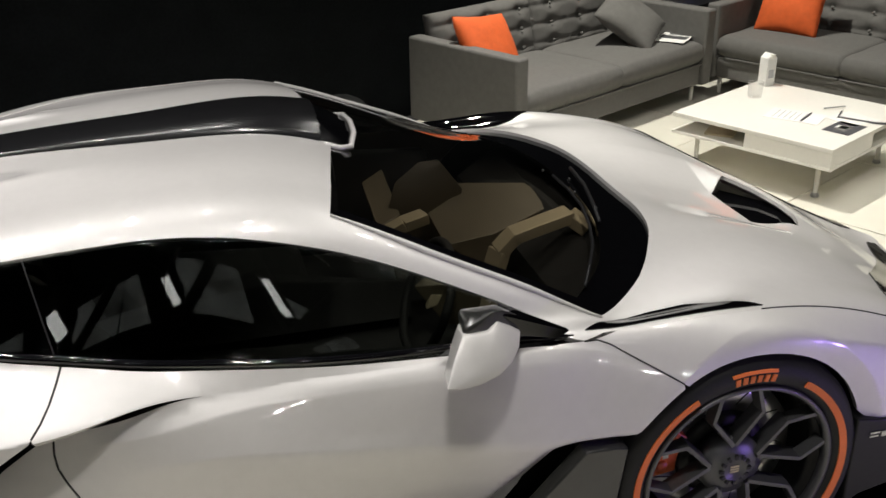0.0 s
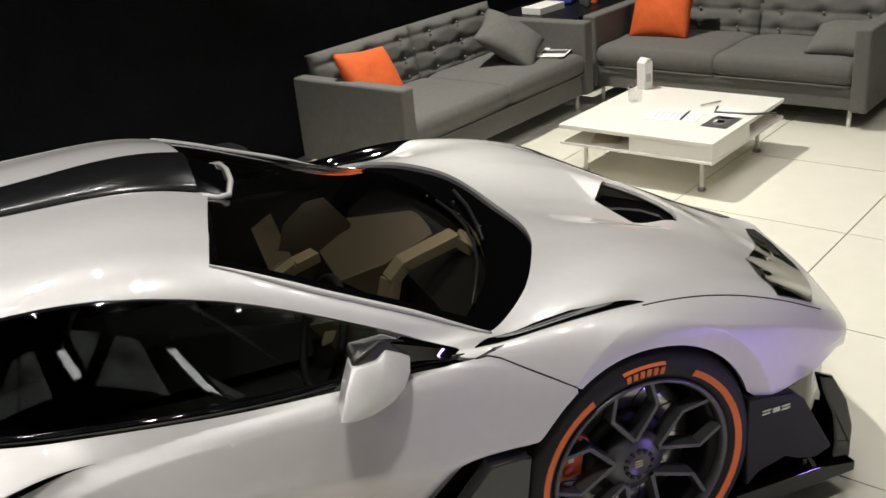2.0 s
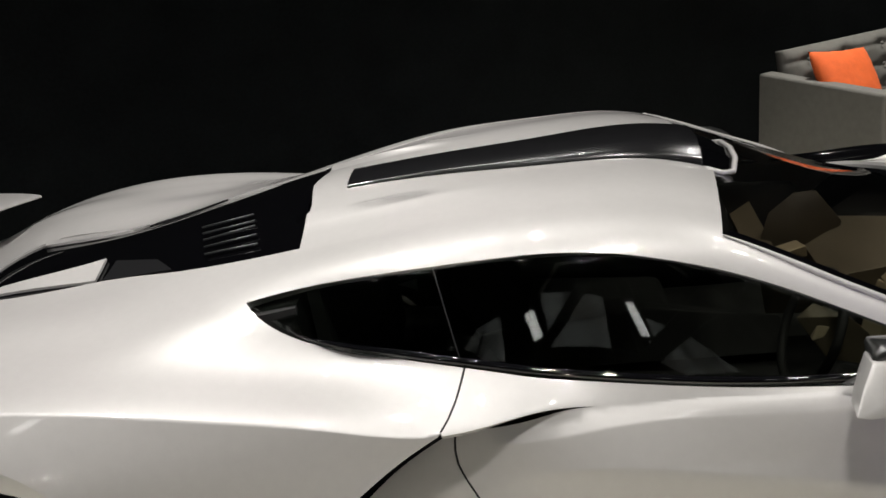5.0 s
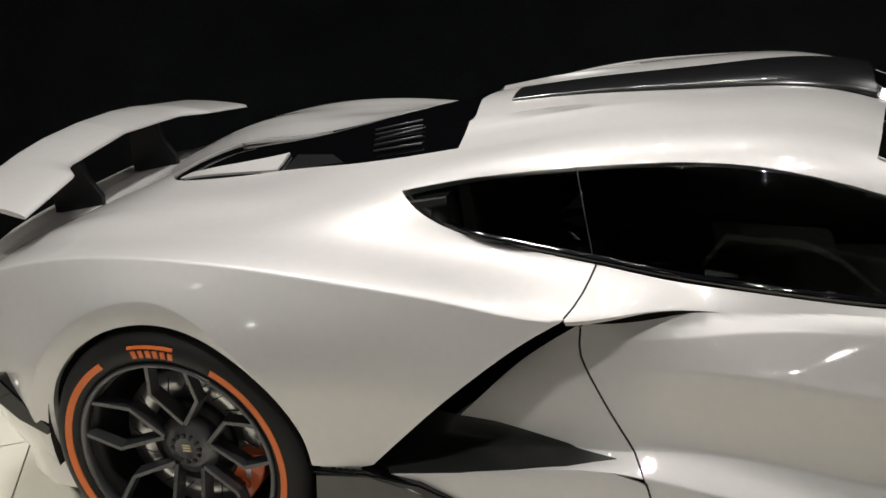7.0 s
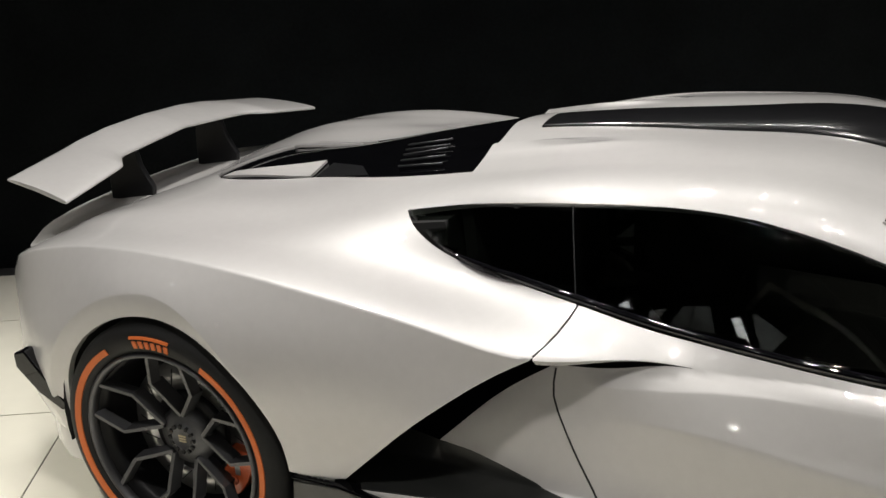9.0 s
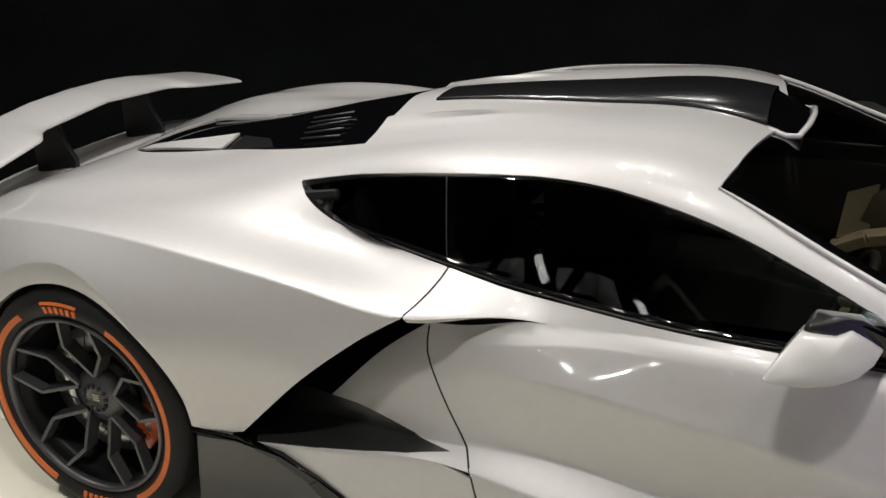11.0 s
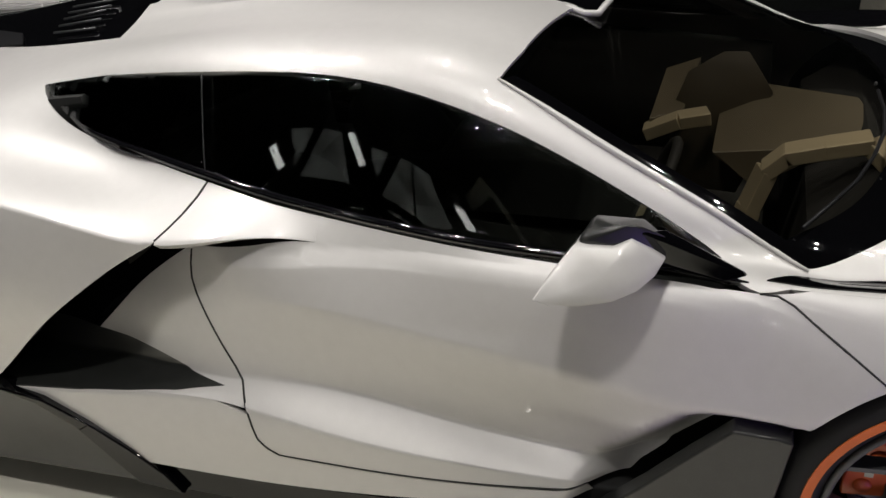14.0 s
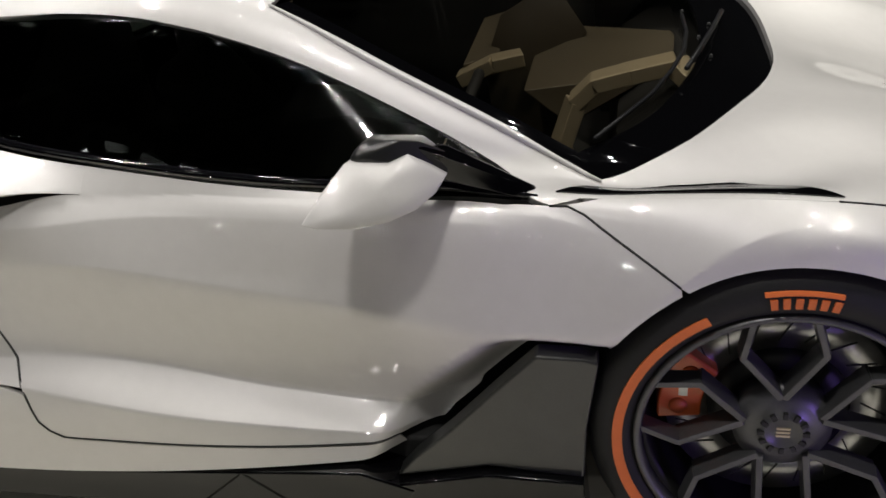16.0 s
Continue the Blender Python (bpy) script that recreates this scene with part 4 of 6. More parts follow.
for s in (1, -1):
    def seam(lines, pts, r=0.0026):
        bm = bmesh.new()
        tube(bm, [p for p in (Vector((q[0], s * q[1], q[2])) for q in (skin(lines, x, v) for x, v in pts))], r, 6)
        part("seam", bm, SEAM, car, "dark panel gap")
    seam(FRONT, by_z(FRONT, smooth_path(SHUT_F, 0.03), 2.5, 5.4), 0.0022)
    seam(FRONT, by_z(FRONT, smooth_path(SHUT_R, 0.03), 0.3, 3.95))
    seam(FRONT, by_z(FRONT, smooth_path(DOOR_LOW, 0.03), 0.05, 1.0), 0.002)
    seam(REAR, by_z(REAR, smooth_path(SHUT_R_TOP, 0.02), 4.01, 6))
    seam(FRONT, [(x, 4.997) for x in np.arange(1.38, 2.02, 0.04)], 0.0022)
# roof scoop: a raised carbon panel with a black mouth and a white lip
bm = bmesh.new()
rows, N = [], 14
half = natural((-0.575, -0.3, 0.0, 0.25, 0.42), (0.090, 0.105, 0.130, 0.155, 0.162))
rise = natural((-0.575, -0.3, 0.0, 0.25, 0.42), (0.004, 0.018, 0.032, 0.044, 0.060))
for i in range(41):
    x = -0.575 + 0.995 * i / 40
    hw = float(half(x))
    row = []
    for j in range(N + 1):
        y = hw * (2 * j / N - 1)
        z = skin(FRONT, x, v_at(FRONT, x, abs(y), 1, 7, TOP))[2]
        row.append(bm.verts.new((x, y, z + 0.004 + float(rise(x)) * (1 - (abs(y) / hw) ** 2.6))))
    rows.append(row)
for p, q in zip(rows, rows[1:]):
    for j in range(N):
        bm.faces.new((p[j], q[j], q[j + 1], p[j + 1]))
for p, q in zip(rows, rows[1:]):
    for j, k in ((0, 1), (N, -1)):
        a, b = p[j], q[j]
        c, d = bm.verts.new(b.co - Vector((0, 0, 0.02))), bm.verts.new(a.co - Vector((0, 0, 0.02)))
        bm.faces.new((a, b, c, d))
bmesh.ops.recalc_face_normals(bm, faces=bm.faces)
scoop = part("roof_scoop", bm, SCOOP_BLACK, car, "raised dark carbon roof scoop")
bm = bmesh.new()
got = [bm.verts.new(p) for p in ((0.36, -0.158, 1.05), (0.36, 0.158, 1.05), (0.38, -0.155, 1.092), (0.38, 0.155, 1.092), (0.40, -0.09, 1.128), (0.40, 0.09, 1.128), (0.40, 0.0, 1.140),
       (0.485, -0.150, 1.050), (0.485, 0.150, 1.050), (0.505, 0.0, 1.05), (0.497, -0.148, 1.052), (0.497, 0.148, 1.052), (0.516, -0.085, 1.068), (0.516, 0.085, 1.068), (0.522, 0.0, 1.073))]
bmesh.ops.convex_hull(bm, input=got)
bmesh.ops.recalc_face_normals(bm, faces=bm.faces)
part("scoop_mouth", bm, BLACK_GLOSS, scoop, "black scoop opening", smooth=False)
bm = bmesh.new()
tube(bm, [(0.425, -0.172, 1.072), (0.47, -0.166, 1.054), (0.502, -0.155, 1.052), (0.522, -0.09, 1.070), (0.528, 0.0, 1.076), (0.522, 0.09, 1.070), (0.502, 0.155, 1.052), (0.47, 0.166, 1.054), (0.425, 0.172, 1.072)], 0.0085, 10)
part("scoop_lip", bm, PAINT, scoop, "silver lip round the scoop mouth")

# the tail deck: it leaves the skin before the wing and ends in a low lip behind it
deck_half = natural((-2.215, -2.19, -2.15, -2.10, -2.0, -1.84), (0.30, 0.48, 0.60, 0.68, 0.735, 0.76))
bm = bmesh.new()
upper, lower = [], []
for i in range(25):
    x = -1.84 - 0.375 * i / 24
    grow = ramp(-x, 1.84, 2.0)
    a, b = [], []
    for j in range(33):
        y = float(deck_half(x)) * (j / 16 - 1)
        base = skin(REAR, x, v_at(REAR, x, abs(y), 1, 4.2, TOP))[2]
        deck = 0.800 + 0.175 * (x + 2.0) - 0.06 * y * y + 0.018 * ramp(-x, 2.12, 2.215)
        z = (base - 0.006) * (1 - grow) + deck * grow
        a.append(bm.verts.new((x, y, z)))
        b.append(bm.verts.new((x, y * 0.97, z - 0.02 - 0.07 * grow)))
    upper.append(a)
    lower.append(b)
for i in range(24):
    for j in range(32):
        bm.faces.new((upper[i][j], upper[i + 1][j], upper[i + 1][j + 1], upper[i][j + 1]))
        bm.faces.new((lower[i][j], lower[i][j + 1], lower[i + 1][j + 1], lower[i + 1][j]))
    for j in (0, 32):
        bm.faces.new((upper[i][j], upper[i + 1][j], lower[i + 1][j], lower[i][j]))
for i in (0, 24):
    for j in range(32):
        bm.faces.new((upper[i][j], upper[i][j + 1], lower[i][j + 1], lower[i][j]))
bmesh.ops.recalc_face_normals(bm, faces=bm.faces)
part("tail_deck", bm, PAINT, car, bevel=0.006)

# the rear wing
WING_S = (0.0, 0.28, 0.46, 0.50, 0.60, 0.64, 1.0)
wing_at = [lambda t, v=v: float(np.interp(t, WING_S, v)) for v in (
    (0.0, 0.2, 0.33, 0.36, 0.42, 0.44, 0.705), (-1.995, -1.987, -1.982, -1.970, -1.912, -1.905, -1.882), (0.985, 0.973, 0.965, 0.962, 0.955, 0.952, 0.914),
    (0.0, 0.2, 0.32, 0.35, 0.41, 0.43, 0.66), (-2.19, -2.186, -2.182, -2.181, -2.179, -2.178, -2.177), (1.022, 1.017, 1.005, 1.001, 0.991, 0.988, 0.953))]
bm = bmesh.new()
loops = []
for i in range(101):
    t = i / 50 - 1
    side = -1 if t < 0 else 1
    yl, xl, zl, yt, xt, zt = (f(abs(t)) for f in wing_at)
    loop = []
    for k in range(20):
        a = 2 * math.pi * k / 20
        c, h = -math.cos(a), math.sin(a)
        s_ = 0.5 + 0.5 * math.copysign(abs(c) ** 0.6, c)
        thick = 0.0095 * (1 - 0.35 * s_) * math.copysign(abs(h) ** 0.5, h)
        loop.append(bm.verts.new((xl + (xt - xl) * s_, side * (yl + (yt - yl) * s_), zl + (zt - zl) * s_ + thick + 0.006 * math.sin(math.pi * s_))))
    loops.append(loop)
for p, q in zip(loops, loops[1:]):
    for k in range(20):
        j = (k + 1) % 20
        bm.faces.new((p[k], p[j], q[j], q[k]))
bm.faces.new(loops[0])
bm.faces.new(loops[-1][::-1])
bmesh.ops.recalc_face_normals(bm, faces=bm.faces)
wing = part("rear_wing", bm, PAINT, car, "silver cranked rear wing", bevel=0.003)
for y in (-0.242, 0.242):
    bm = bmesh.new()
    prism(bm, [(-2.16, 0.66), (-1.98, 0.70), (-1.955, 0.83), (-2.0, 0.90), (-2.02, 0.975), (-2.13, 0.992), (-2.15, 0.90)], y - 0.011, y + 0.011)
    part("strut", bm, SATIN, wing, "black wing strut", bevel=0.006)
    bm = bmesh.new()
    box(bm, -2.11, -2.03, y - 0.022, y + 0.022, 0.972, 0.990)
    part("bracket", bm, STEEL, wing, "bright wing bracket", bevel=0.004)

# lower aero parts, on both sides
for s in (-1, 1):
    def plate(name, outline, w0, w1, mat, label, bevel=0.006):
        bm = bmesh.new()
        prism(bm, outline, s * w0, s * w1)
        return part(name, bm, mat, car, label, bevel=bevel)
    plate("side_blade", [(0.895, 0.515), (0.98, 0.512), (1.005, 0.505), (0.985, 0.36), (0.98, 0.24), (0.80, 0.255), (0.70, 0.232), (0.62, 0.215), (0.66, 0.265), (0.735, 0.34), (0.82, 0.435)], 0.92, 0.965, CARBON, "dark satin side blade behind the front wheel")
    plate("side_blade_foot", [(0.98, 0.246), (0.99, 0.13), (0.50, 0.12), (0.60, 0.205), (0.70, 0.228), (0.80, 0.25)], 0.90, 0.985, BLACK_GLOSS, "gloss black blade foot")
    plate("side_skirt", [(-0.95, 0.105), (0.62, 0.12), (0.66, 0.20), (0.55, 0.235), (0.0, 0.195), (-0.42, 0.185), (-0.5, 0.12)], 0.90, 0.988, BLACK_GLOSS, "gloss black side skirt")
    plate("rear_blade", [(-0.945, 0.335), (-0.80, 0.343), (-0.69, 0.315), (-0.60, 0.27), (-0.53, 0.205), (-0.45, 0.115), (-0.97, 0.10)], 0.94, 0.992, CARBON, "dark satin blade before the rear wheel")
    plate("rear_blade_edge", [(-0.945, 0.348), (-0.80, 0.352), (-0.68, 0.322), (-0.585, 0.27), (-0.515, 0.20), (-0.44, 0.125), (-0.32, 0.115), (-0.36, 0.165), (-0.44, 0.225), (-0.55, 0.29), (-0.66, 0.338), (-0.80, 0.360), (-0.94, 0.358)], 0.96, 1.008, BLACK_GLOSS, "gloss black blade edge")
    plate("aero_panel", [(1.655, 0.455), (1.80, 0.432), (1.845, 0.40), (1.955, 0.205), (1.90, 0.185), (1.84, 0.20), (1.79, 0.225), (1.70, 0.205), (1.66, 0.17), (1.655, 0.30)], 0.90, 0.955, SATIN, "dark satin aero panel before the front wheel")
    plate("front_fin", [(1.90, 0.455), (1.955, 0.43), (2.01, 0.34), (2.04, 0.24), (2.04, 0.13), (2.0, 0.10), (1.96, 0.10), (1.975, 0.20), (1.96, 0.30), (1.92, 0.39)], 0.915, 0.945, BLACK_GLOSS, "gloss black upright front fin", 0.01)
    plate("bumper_corner", [(1.86, 0.43), (2.02, 0.40), (2.02, 0.30), (1.98, 0.15), (1.94, 0.17), (1.90, 0.28), (1.85, 0.40)], 0.74, 0.80, PAINT, "painted lower bumper corner", 0.01)
    plate("splitter_side", [(1.62, 0.16), (1.90, 0.155), (2.04, 0.13), (2.04, 0.095), (1.62, 0.095)], 0.80, 0.965, BLACK_GLOSS, "gloss black splitter end")
    plate("rear_winglet", [(-1.725, 0.405), (-1.79, 0.47), (-1.86, 0.55), (-1.905, 0.535), (-1.905, 0.49), (-1.83, 0.42), (-1.745, 0.375)], 0.90, 0.985, BLACK_GLOSS, "gloss black rear corner winglet")
    bm = bmesh.new()
    box(bm, -0.925, -0.815, s * 0.992 - 0.002, s * 0.992 + 0.002, 0.352, 0.366)
    plate_ = part("sill_plate", bm, STEEL, car, "small bright sill plate", smooth=False)
    for k in range(4):
        part("print_bar", boxed(-0.895 + 0.018 * k, -0.883 + 0.018 * k, s * 0.9945 - 0.001, s * 0.9945 + 0.001, 0.356, 0.362), SEAM, plate_, smooth=False)
    # maker's badge on the aero panel: plain light bars
    for k, (x0, z0, w, h) in enumerate(((1.700, 0.402, 0.030, 0.005), (1.700, 0.392, 0.026, 0.005), (1.735, 0.390, 0.024, 0.015), (1.765, 0.388, 0.028, 0.006), (1.765, 0.398, 0.028, 0.006))):
        bm = bmesh.new()
        box(bm, x0, x0 + w, s * 0.956 - 0.002, s * 0.956 + 0.002, z0, z0 + h)
        part("badge_bar", bm, STEEL, car, "light grey badge bar", smooth=False)
bm = bmesh.new()
slab(bm, [(1.62, -0.93), (1.95, -0.92), (2.12, -0.80), (2.30, -0.52), (2.37, 0.0), (2.30, 0.52), (2.12, 0.80), (1.95, 0.92), (1.62, 0.93)], 0.10, 0.125)
part("front_splitter", bm, BLACK_GLOSS, car, "gloss black front splitter", bevel=0.006)
bm = bmesh.new()
slab(bm, [(1.7, -0.86), (1.95, -0.84), (2.1, -0.74), (2.22, -0.48), (2.27, 0.0), (2.22, 0.48), (2.1, 0.74), (1.95, 0.84), (1.7, 0.86)], 0.13, 0.43)
part("front_intake", bm, BLACK_GLOSS, car, "black front air intake", bevel=0.02)
bm = bmesh.new()
slab(bm, [(-1.66, -0.955), (-1.80, -0.945), (-1.90, -0.89), (-2.0, -0.76), (-2.06, -0.55), (-2.08, 0.0), (-2.06, 0.55), (-2.0, 0.76), (-1.90, 0.89), (-1.80, 0.945), (-1.66, 0.955)], 0.17, 0.36)
part("rear_bumper", bm, PAINT, car, "silver lower rear bumper", bevel=0.03, segments=4)
bm = bmesh.new()
end = [Vector(skin(REAR, -2.16, v)) for v in np.linspace(1.0, TOP, 30)]
loop = end + [Vector((p.x, -p.y, p.z)) for p in end[::-1][1:]]
vs = [bm.verts.new(p) for p in loop]
vs2 = [bm.verts.new(p + Vector((0.04, 0, 0))) for p in loop]
bm.faces.new(vs)
for i in range(len(vs) - 1):
    bm.faces.new((vs[i], vs[i + 1], vs2[i + 1], vs2[i]))
bmesh.ops.recalc_face_normals(bm, faces=bm.faces)
part("tail_panel", bm, BLACK_GLOSS, car, "black tail panel")

# hidden structure: tub, wheel liners, bulkheads
bm = bmesh.new()
box(bm, -2.05, 2.0, -0.66, 0.66, 0.11, 0.36)
box(bm, -0.95, 0.95, -0.90, 0.90, 0.11, 0.26)
part("floor_pan", bm, DARK, car, "black floor pan", smooth=False, bevel=0.01)
for s in (-1, 1):
    for hub, r, edge in ((HUB_F, 0.371, 0.935), (HUB_R, 0.40, 0.99)):
        bm = bmesh.new()
        outer = [bm.verts.new((x, s * edge, z)) for x, z in arch(hub, r, -10, 190, 30)]
        inner = [bm.verts.new((x, s * 0.60, z)) for x, z in arch(hub, r, -10, 190, 30)]
        for i in range(30):
            bm.faces.new((outer[i], outer[i + 1], inner[i + 1], inner[i]))
        bm.faces.new(inner)
        part("wheel_liner", bm, DARK, car, "black wheel arch liner")
    bm = bmesh.new()
    prism(bm, [(-0.5, 0.25), (0.95, 0.25), (0.93, 0.70), (0.3, 0.745), (-0.5, 0.78)], s * 0.72, s * 0.78)
    part("door_card", bm, DARK, car, "black inner door panel")
bm = bmesh.new()
prism(bm, [(-0.52, 0.2), (-0.60, 0.985), (-0.63, 0.985), (-0.58, 0.2)], -0.56, 0.56)
part("bulkhead", bm, DARK, car, "black rear bulkhead", smooth=False)
bm = bmesh.new()
prism(bm, [(-1.95, 0.36), (-1.95, 0.77), (-1.6, 0.84), (-1.2, 0.87), (-0.65, 0.95), (-0.6, 0.36)], -0.62, 0.62)
part("engine_bay", bm, DARK, car, "black engine bay filler", smooth=False)
bm = bmesh.new()
prism(bm, [(0.98, 0.3), (1.02, 0.64), (1.16, 0.735), (1.34, 0.755), (1.7, 0.60), (1.95, 0.55), (1.95, 0.3)], -0.60, 0.60)
part("front_bay", bm, DARK, car, "black front bay filler", smooth=False)


# wheels
def wheel(hub, radius, width, outer, side, dish):
    """A forged wheel with split spokes. Built about its own middle, then set at the hub."""
    w = empty("wheel")
    w.parent = car
    w.matrix_world = pose(hub[0], side * outer, hub[1])
    f = side  # outwards
    bm = bmesh.new()
    r0 = radius - 0.082
    lathe(bm, [(r0, -f * width), (radius - 0.03, -f * width * 1.02), (radius - 0.006, -f * width * 0.9), (radius, -f * width * 0.5), (radius - 0.003, -f * 0.035), (radius - 0.018, -f * 0.008),
               (radius - 0.042, f * 0.002), (radius - 0.066, -f * 0.002), (r0, -f * 0.012), (r0 - 0.012, -f * 0.03), (r0 - 0.012, -f * width * 0.95)], 96, "y", True)
    tyre = part("tyre", bm, RUBBER, w, "black tyre with orange sidewall marking")

    def band(name, ra, rb, a0, a1, mat, lift=0.0035):
        bm = bmesh.new()
        n = max(1, int(abs(a1 - a0) / 3))
        prev = None
        for k in range(n + 1):
            a = radians(a0 + (a1 - a0) * k / n)
            side_at = lambda r: f * (lift + np.interp(radius - r, (0.018, 0.042, 0.066, 0.082), (-0.008, 0.002, -0.002, -0.012)))
            cur = [bm.verts.new((r * math.cos(a), side_at(r) + d, r * math.sin(a))) for r, d in ((ra, 0), (rb, 0), (rb, -f * 0.004), (ra, -f * 0.004))]
            if prev:
                for i in range(4):
                    j = (i + 1) % 4
                    bm.faces.new((prev[i], prev[j], cur[j], cur[i]))
            else:
                bm.faces.new(cur)
            prev = cur
        bm.faces.new(prev[::-1])
        bmesh.ops.recalc_face_normals(bm, faces=bm.faces)
        return part(name, bm, mat, tyre, "orange sidewall marking", smooth=False)
    ro = radius - 0.048
    # two long arcs and, between them, two maker's marks made of plain bars
    band("orange_arc", ro - 0.018, ro, 112 + 8, 240, ORANGE_MARK)
    band("orange_arc", ro - 0.018, ro, -60, 60, ORANGE_MARK)
    for mid in (90, 270):
        band("mark_bar", ro + 0.009, ro + 0.016, mid - 11, mid + 11.5, ORANGE_MARK)
        for k in range(6):
            band("mark_bar", ro - 0.018, ro + 0.003, mid - 11 + 3.8 * k, mid - 8.8 + 3.8 * k, ORANGE_MARK)
    bm = bmesh.new()
    rr = r0 - 0.004
    lathe(bm, [(rr, -f * 0.006), (rr - 0.008, -f * 0.004), (rr - 0.014, -f * 0.012), (rr - 0.016, -f * 0.03), (rr, -f * 0.035)], 96, "y", True)
    rim = part("rim", bm, RIM, w, "satin graphite wheel rim")
    bm = bmesh.new()
    lathe(bm, [(rr - 0.017, -f * 0.03), (rr - 0.024, -f * 0.08), (rr - 0.03, -f * width * 0.9), (0.05, -f * width * 0.92), (0.05, -f * width * 0.95), (rr, -f * width * 0.95)], 64, "y", True)
    part("barrel", bm, SATIN, rim, "black wheel barrel")
    # spokes

    def bar(bm, p, q, wp, wq, fp, fq, depth):
        (rp, ap), (rq, aq) = p, q
        P = Vector((rp * math.cos(radians(ap)), 0, rp * math.sin(radians(ap))))
        Q = Vector((rq * math.cos(radians(aq)), 0, rq * math.sin(radians(aq))))
        d = (Q - P).normalized()
        n = Vector((-d.z, 0, d.x))
        vs = []
        for c, hw, y in ((P, wp, fp), (Q, wq, fq)):
            vs.append([bm.verts.new(c + n * (hw * k) + Vector((0, -f * yy, 0))) for k, yy in ((-1.25, y + depth), (-0.8, y), (0.8, y), (1.25, y + depth))])
        a, b = vs
        for i in range(4):
            j = (i + 1) % 4
            bm.faces.new((a[i], a[j], b[j], b[i]))
        bm.faces.new(a)
        bm.faces.new(b[::-1])
    for k in range(5):
        mid = (95 if hub[0] > 0 else 86) + 72 * k
        for t in (-1, 1):
            bm = bmesh.new()
            bar(bm, (0.070, mid + t * 1.5), (0.186, mid + t * 22), 0.0080, 0.0072, dish, 0.45 * dish + 0.004, 0.045)
            bar(bm, (0.182, mid + t * 22), (rr - 0.006, mid + t * 11), 0.0072, 0.0075, 0.45 * dish + 0.004, 0.014, 0.035)
            bmesh.ops.recalc_face_normals(bm, faces=bm.faces)
            part("spoke", bm, RIM, rim, smooth=False, bevel=0.0015, segments=1)
    bm = bmesh.new()
    lathe(bm, [(0.0, -f * (dish - 0.002)), (0.028, -f * (dish - 0.002)), (0.031, -f * (dish - 0.006)), (0.036, -f * (dish - 0.006)), (0.041, -f * dish), (0.058, -f * (dish + 0.006)), (0.086, -f * (dish + 0.014)), (0.090, -f * (dish + 0.06)), (0.0, -f * (dish + 0.06))], 40)
    part("hub", bm, RIM, rim, "graphite wheel hub")
    for k in range(12):
        a = math.pi * k / 6
        bm = bmesh.new()
        box(bm, -0.004, 0.004, -0.004, 0.004, 0.0, 0.012, Matrix.Translation((0, -f * (dish - 0.005), 0)) @ Matrix.Rotation(a, 4, "Y") @ Matrix.Translation((0, 0, 0.033)))
        part("nut_lug", bm, SEAM, rim, smooth=False)
    for k in (-1, 0, 1):
        bm = bmesh.new()
        box(bm, -0.012, 0.012, -f * (dish - 0.003) - 0.001, -f * (dish - 0.003) + 0.001, k * 0.008 - 0.0022, k * 0.008 + 0.0022)
        part("badge_bar", bm, GOLD, rim, "small gold badge bar", smooth=False)
    bm = bmesh.new()
    lathe(bm, [(0.128, -f * 0.115), (0.205, -f * 0.115), (0.207, -f * 0.13), (0.205, -f * 0.145), (0.128, -f * 0.145)], 64, "y", True)
    disc = part("brake_disc", bm, STEEL, w, "bright ventilated brake disc")
    bm = bmesh.new()
    lathe(bm, [(0.06, -f * 0.10), (0.120, -f * 0.10), (0.127, -f * 0.115), (0.127, -f * 0.14), (0.06, -f * 0.14)], 48, "y", True)
    part("disc_hat", bm, SATIN, disc, "black disc centre")
    for k in range(20):
        a = 2 * math.pi * k / 20
        bm = bmesh.new()
        box(bm, -0.0014, 0.0014, -0.0012, 0.0012, -0.026, 0.026, Matrix.Rotation(a, 4, "Y") @ Matrix.Translation((0, -f * 0.1145, 0.166)) @ Matrix.Rotation(0.5, 4, "Y"))
        part("disc_slot", bm, SEAM, disc, smooth=False)
    bm = bmesh.new()
    a0 = 165 if hub[0] > 0 else -25
    for r0_, r1_ in ((0.140, 0.220),):
        prev = None
        for k in range(13):
            a = radians(a0 - 22 + 3.6 * k)
            cur = [bm.verts.new((r * math.cos(a), y, r * math.sin(a))) for r, y in ((r0_, -f * 0.085), (r1_, -f * 0.085), (r1_, -f * 0.17), (r0_, -f * 0.17))]
            if prev:
                for i in range(4):
                    j = (i + 1) % 4
                    bm.faces.new((prev[i], prev[j], cur[j], cur[i]))
            else:
                bm.faces.new(cur)
            prev = cur
        bm.faces.new(prev[::-1])
    bmesh.ops.recalc_face_normals(bm, faces=bm.faces)
    caliper = part("brake_caliper", bm, CALIPER, w, "orange brake caliper", bevel=0.006)
    for da in (-12, 12):
        bm = bmesh.new()
        lathe(bm, [(0.0, f * 0.004), (0.014, f * 0.003), (0.017, -f * 0.002), (0.017, -f * 0.012)], 20)
        boss = part("piston_boss", bm, CALIPER, caliper)
        a = radians(a0 + da)
        boss.location = (0.182 * math.cos(a), -f * 0.082, 0.182 * math.sin(a))
    part("caliper_badge", boxed(-0.008, 0.008, -0.001, 0.001, -0.014, 0.014, m=Matrix.Translation((0.18 * math.cos(radians(a0)), -f * 0.084, 0.18 * math.sin(radians(a0))))), STEEL, caliper, "small silver caliper badge", smooth=False)
    return w


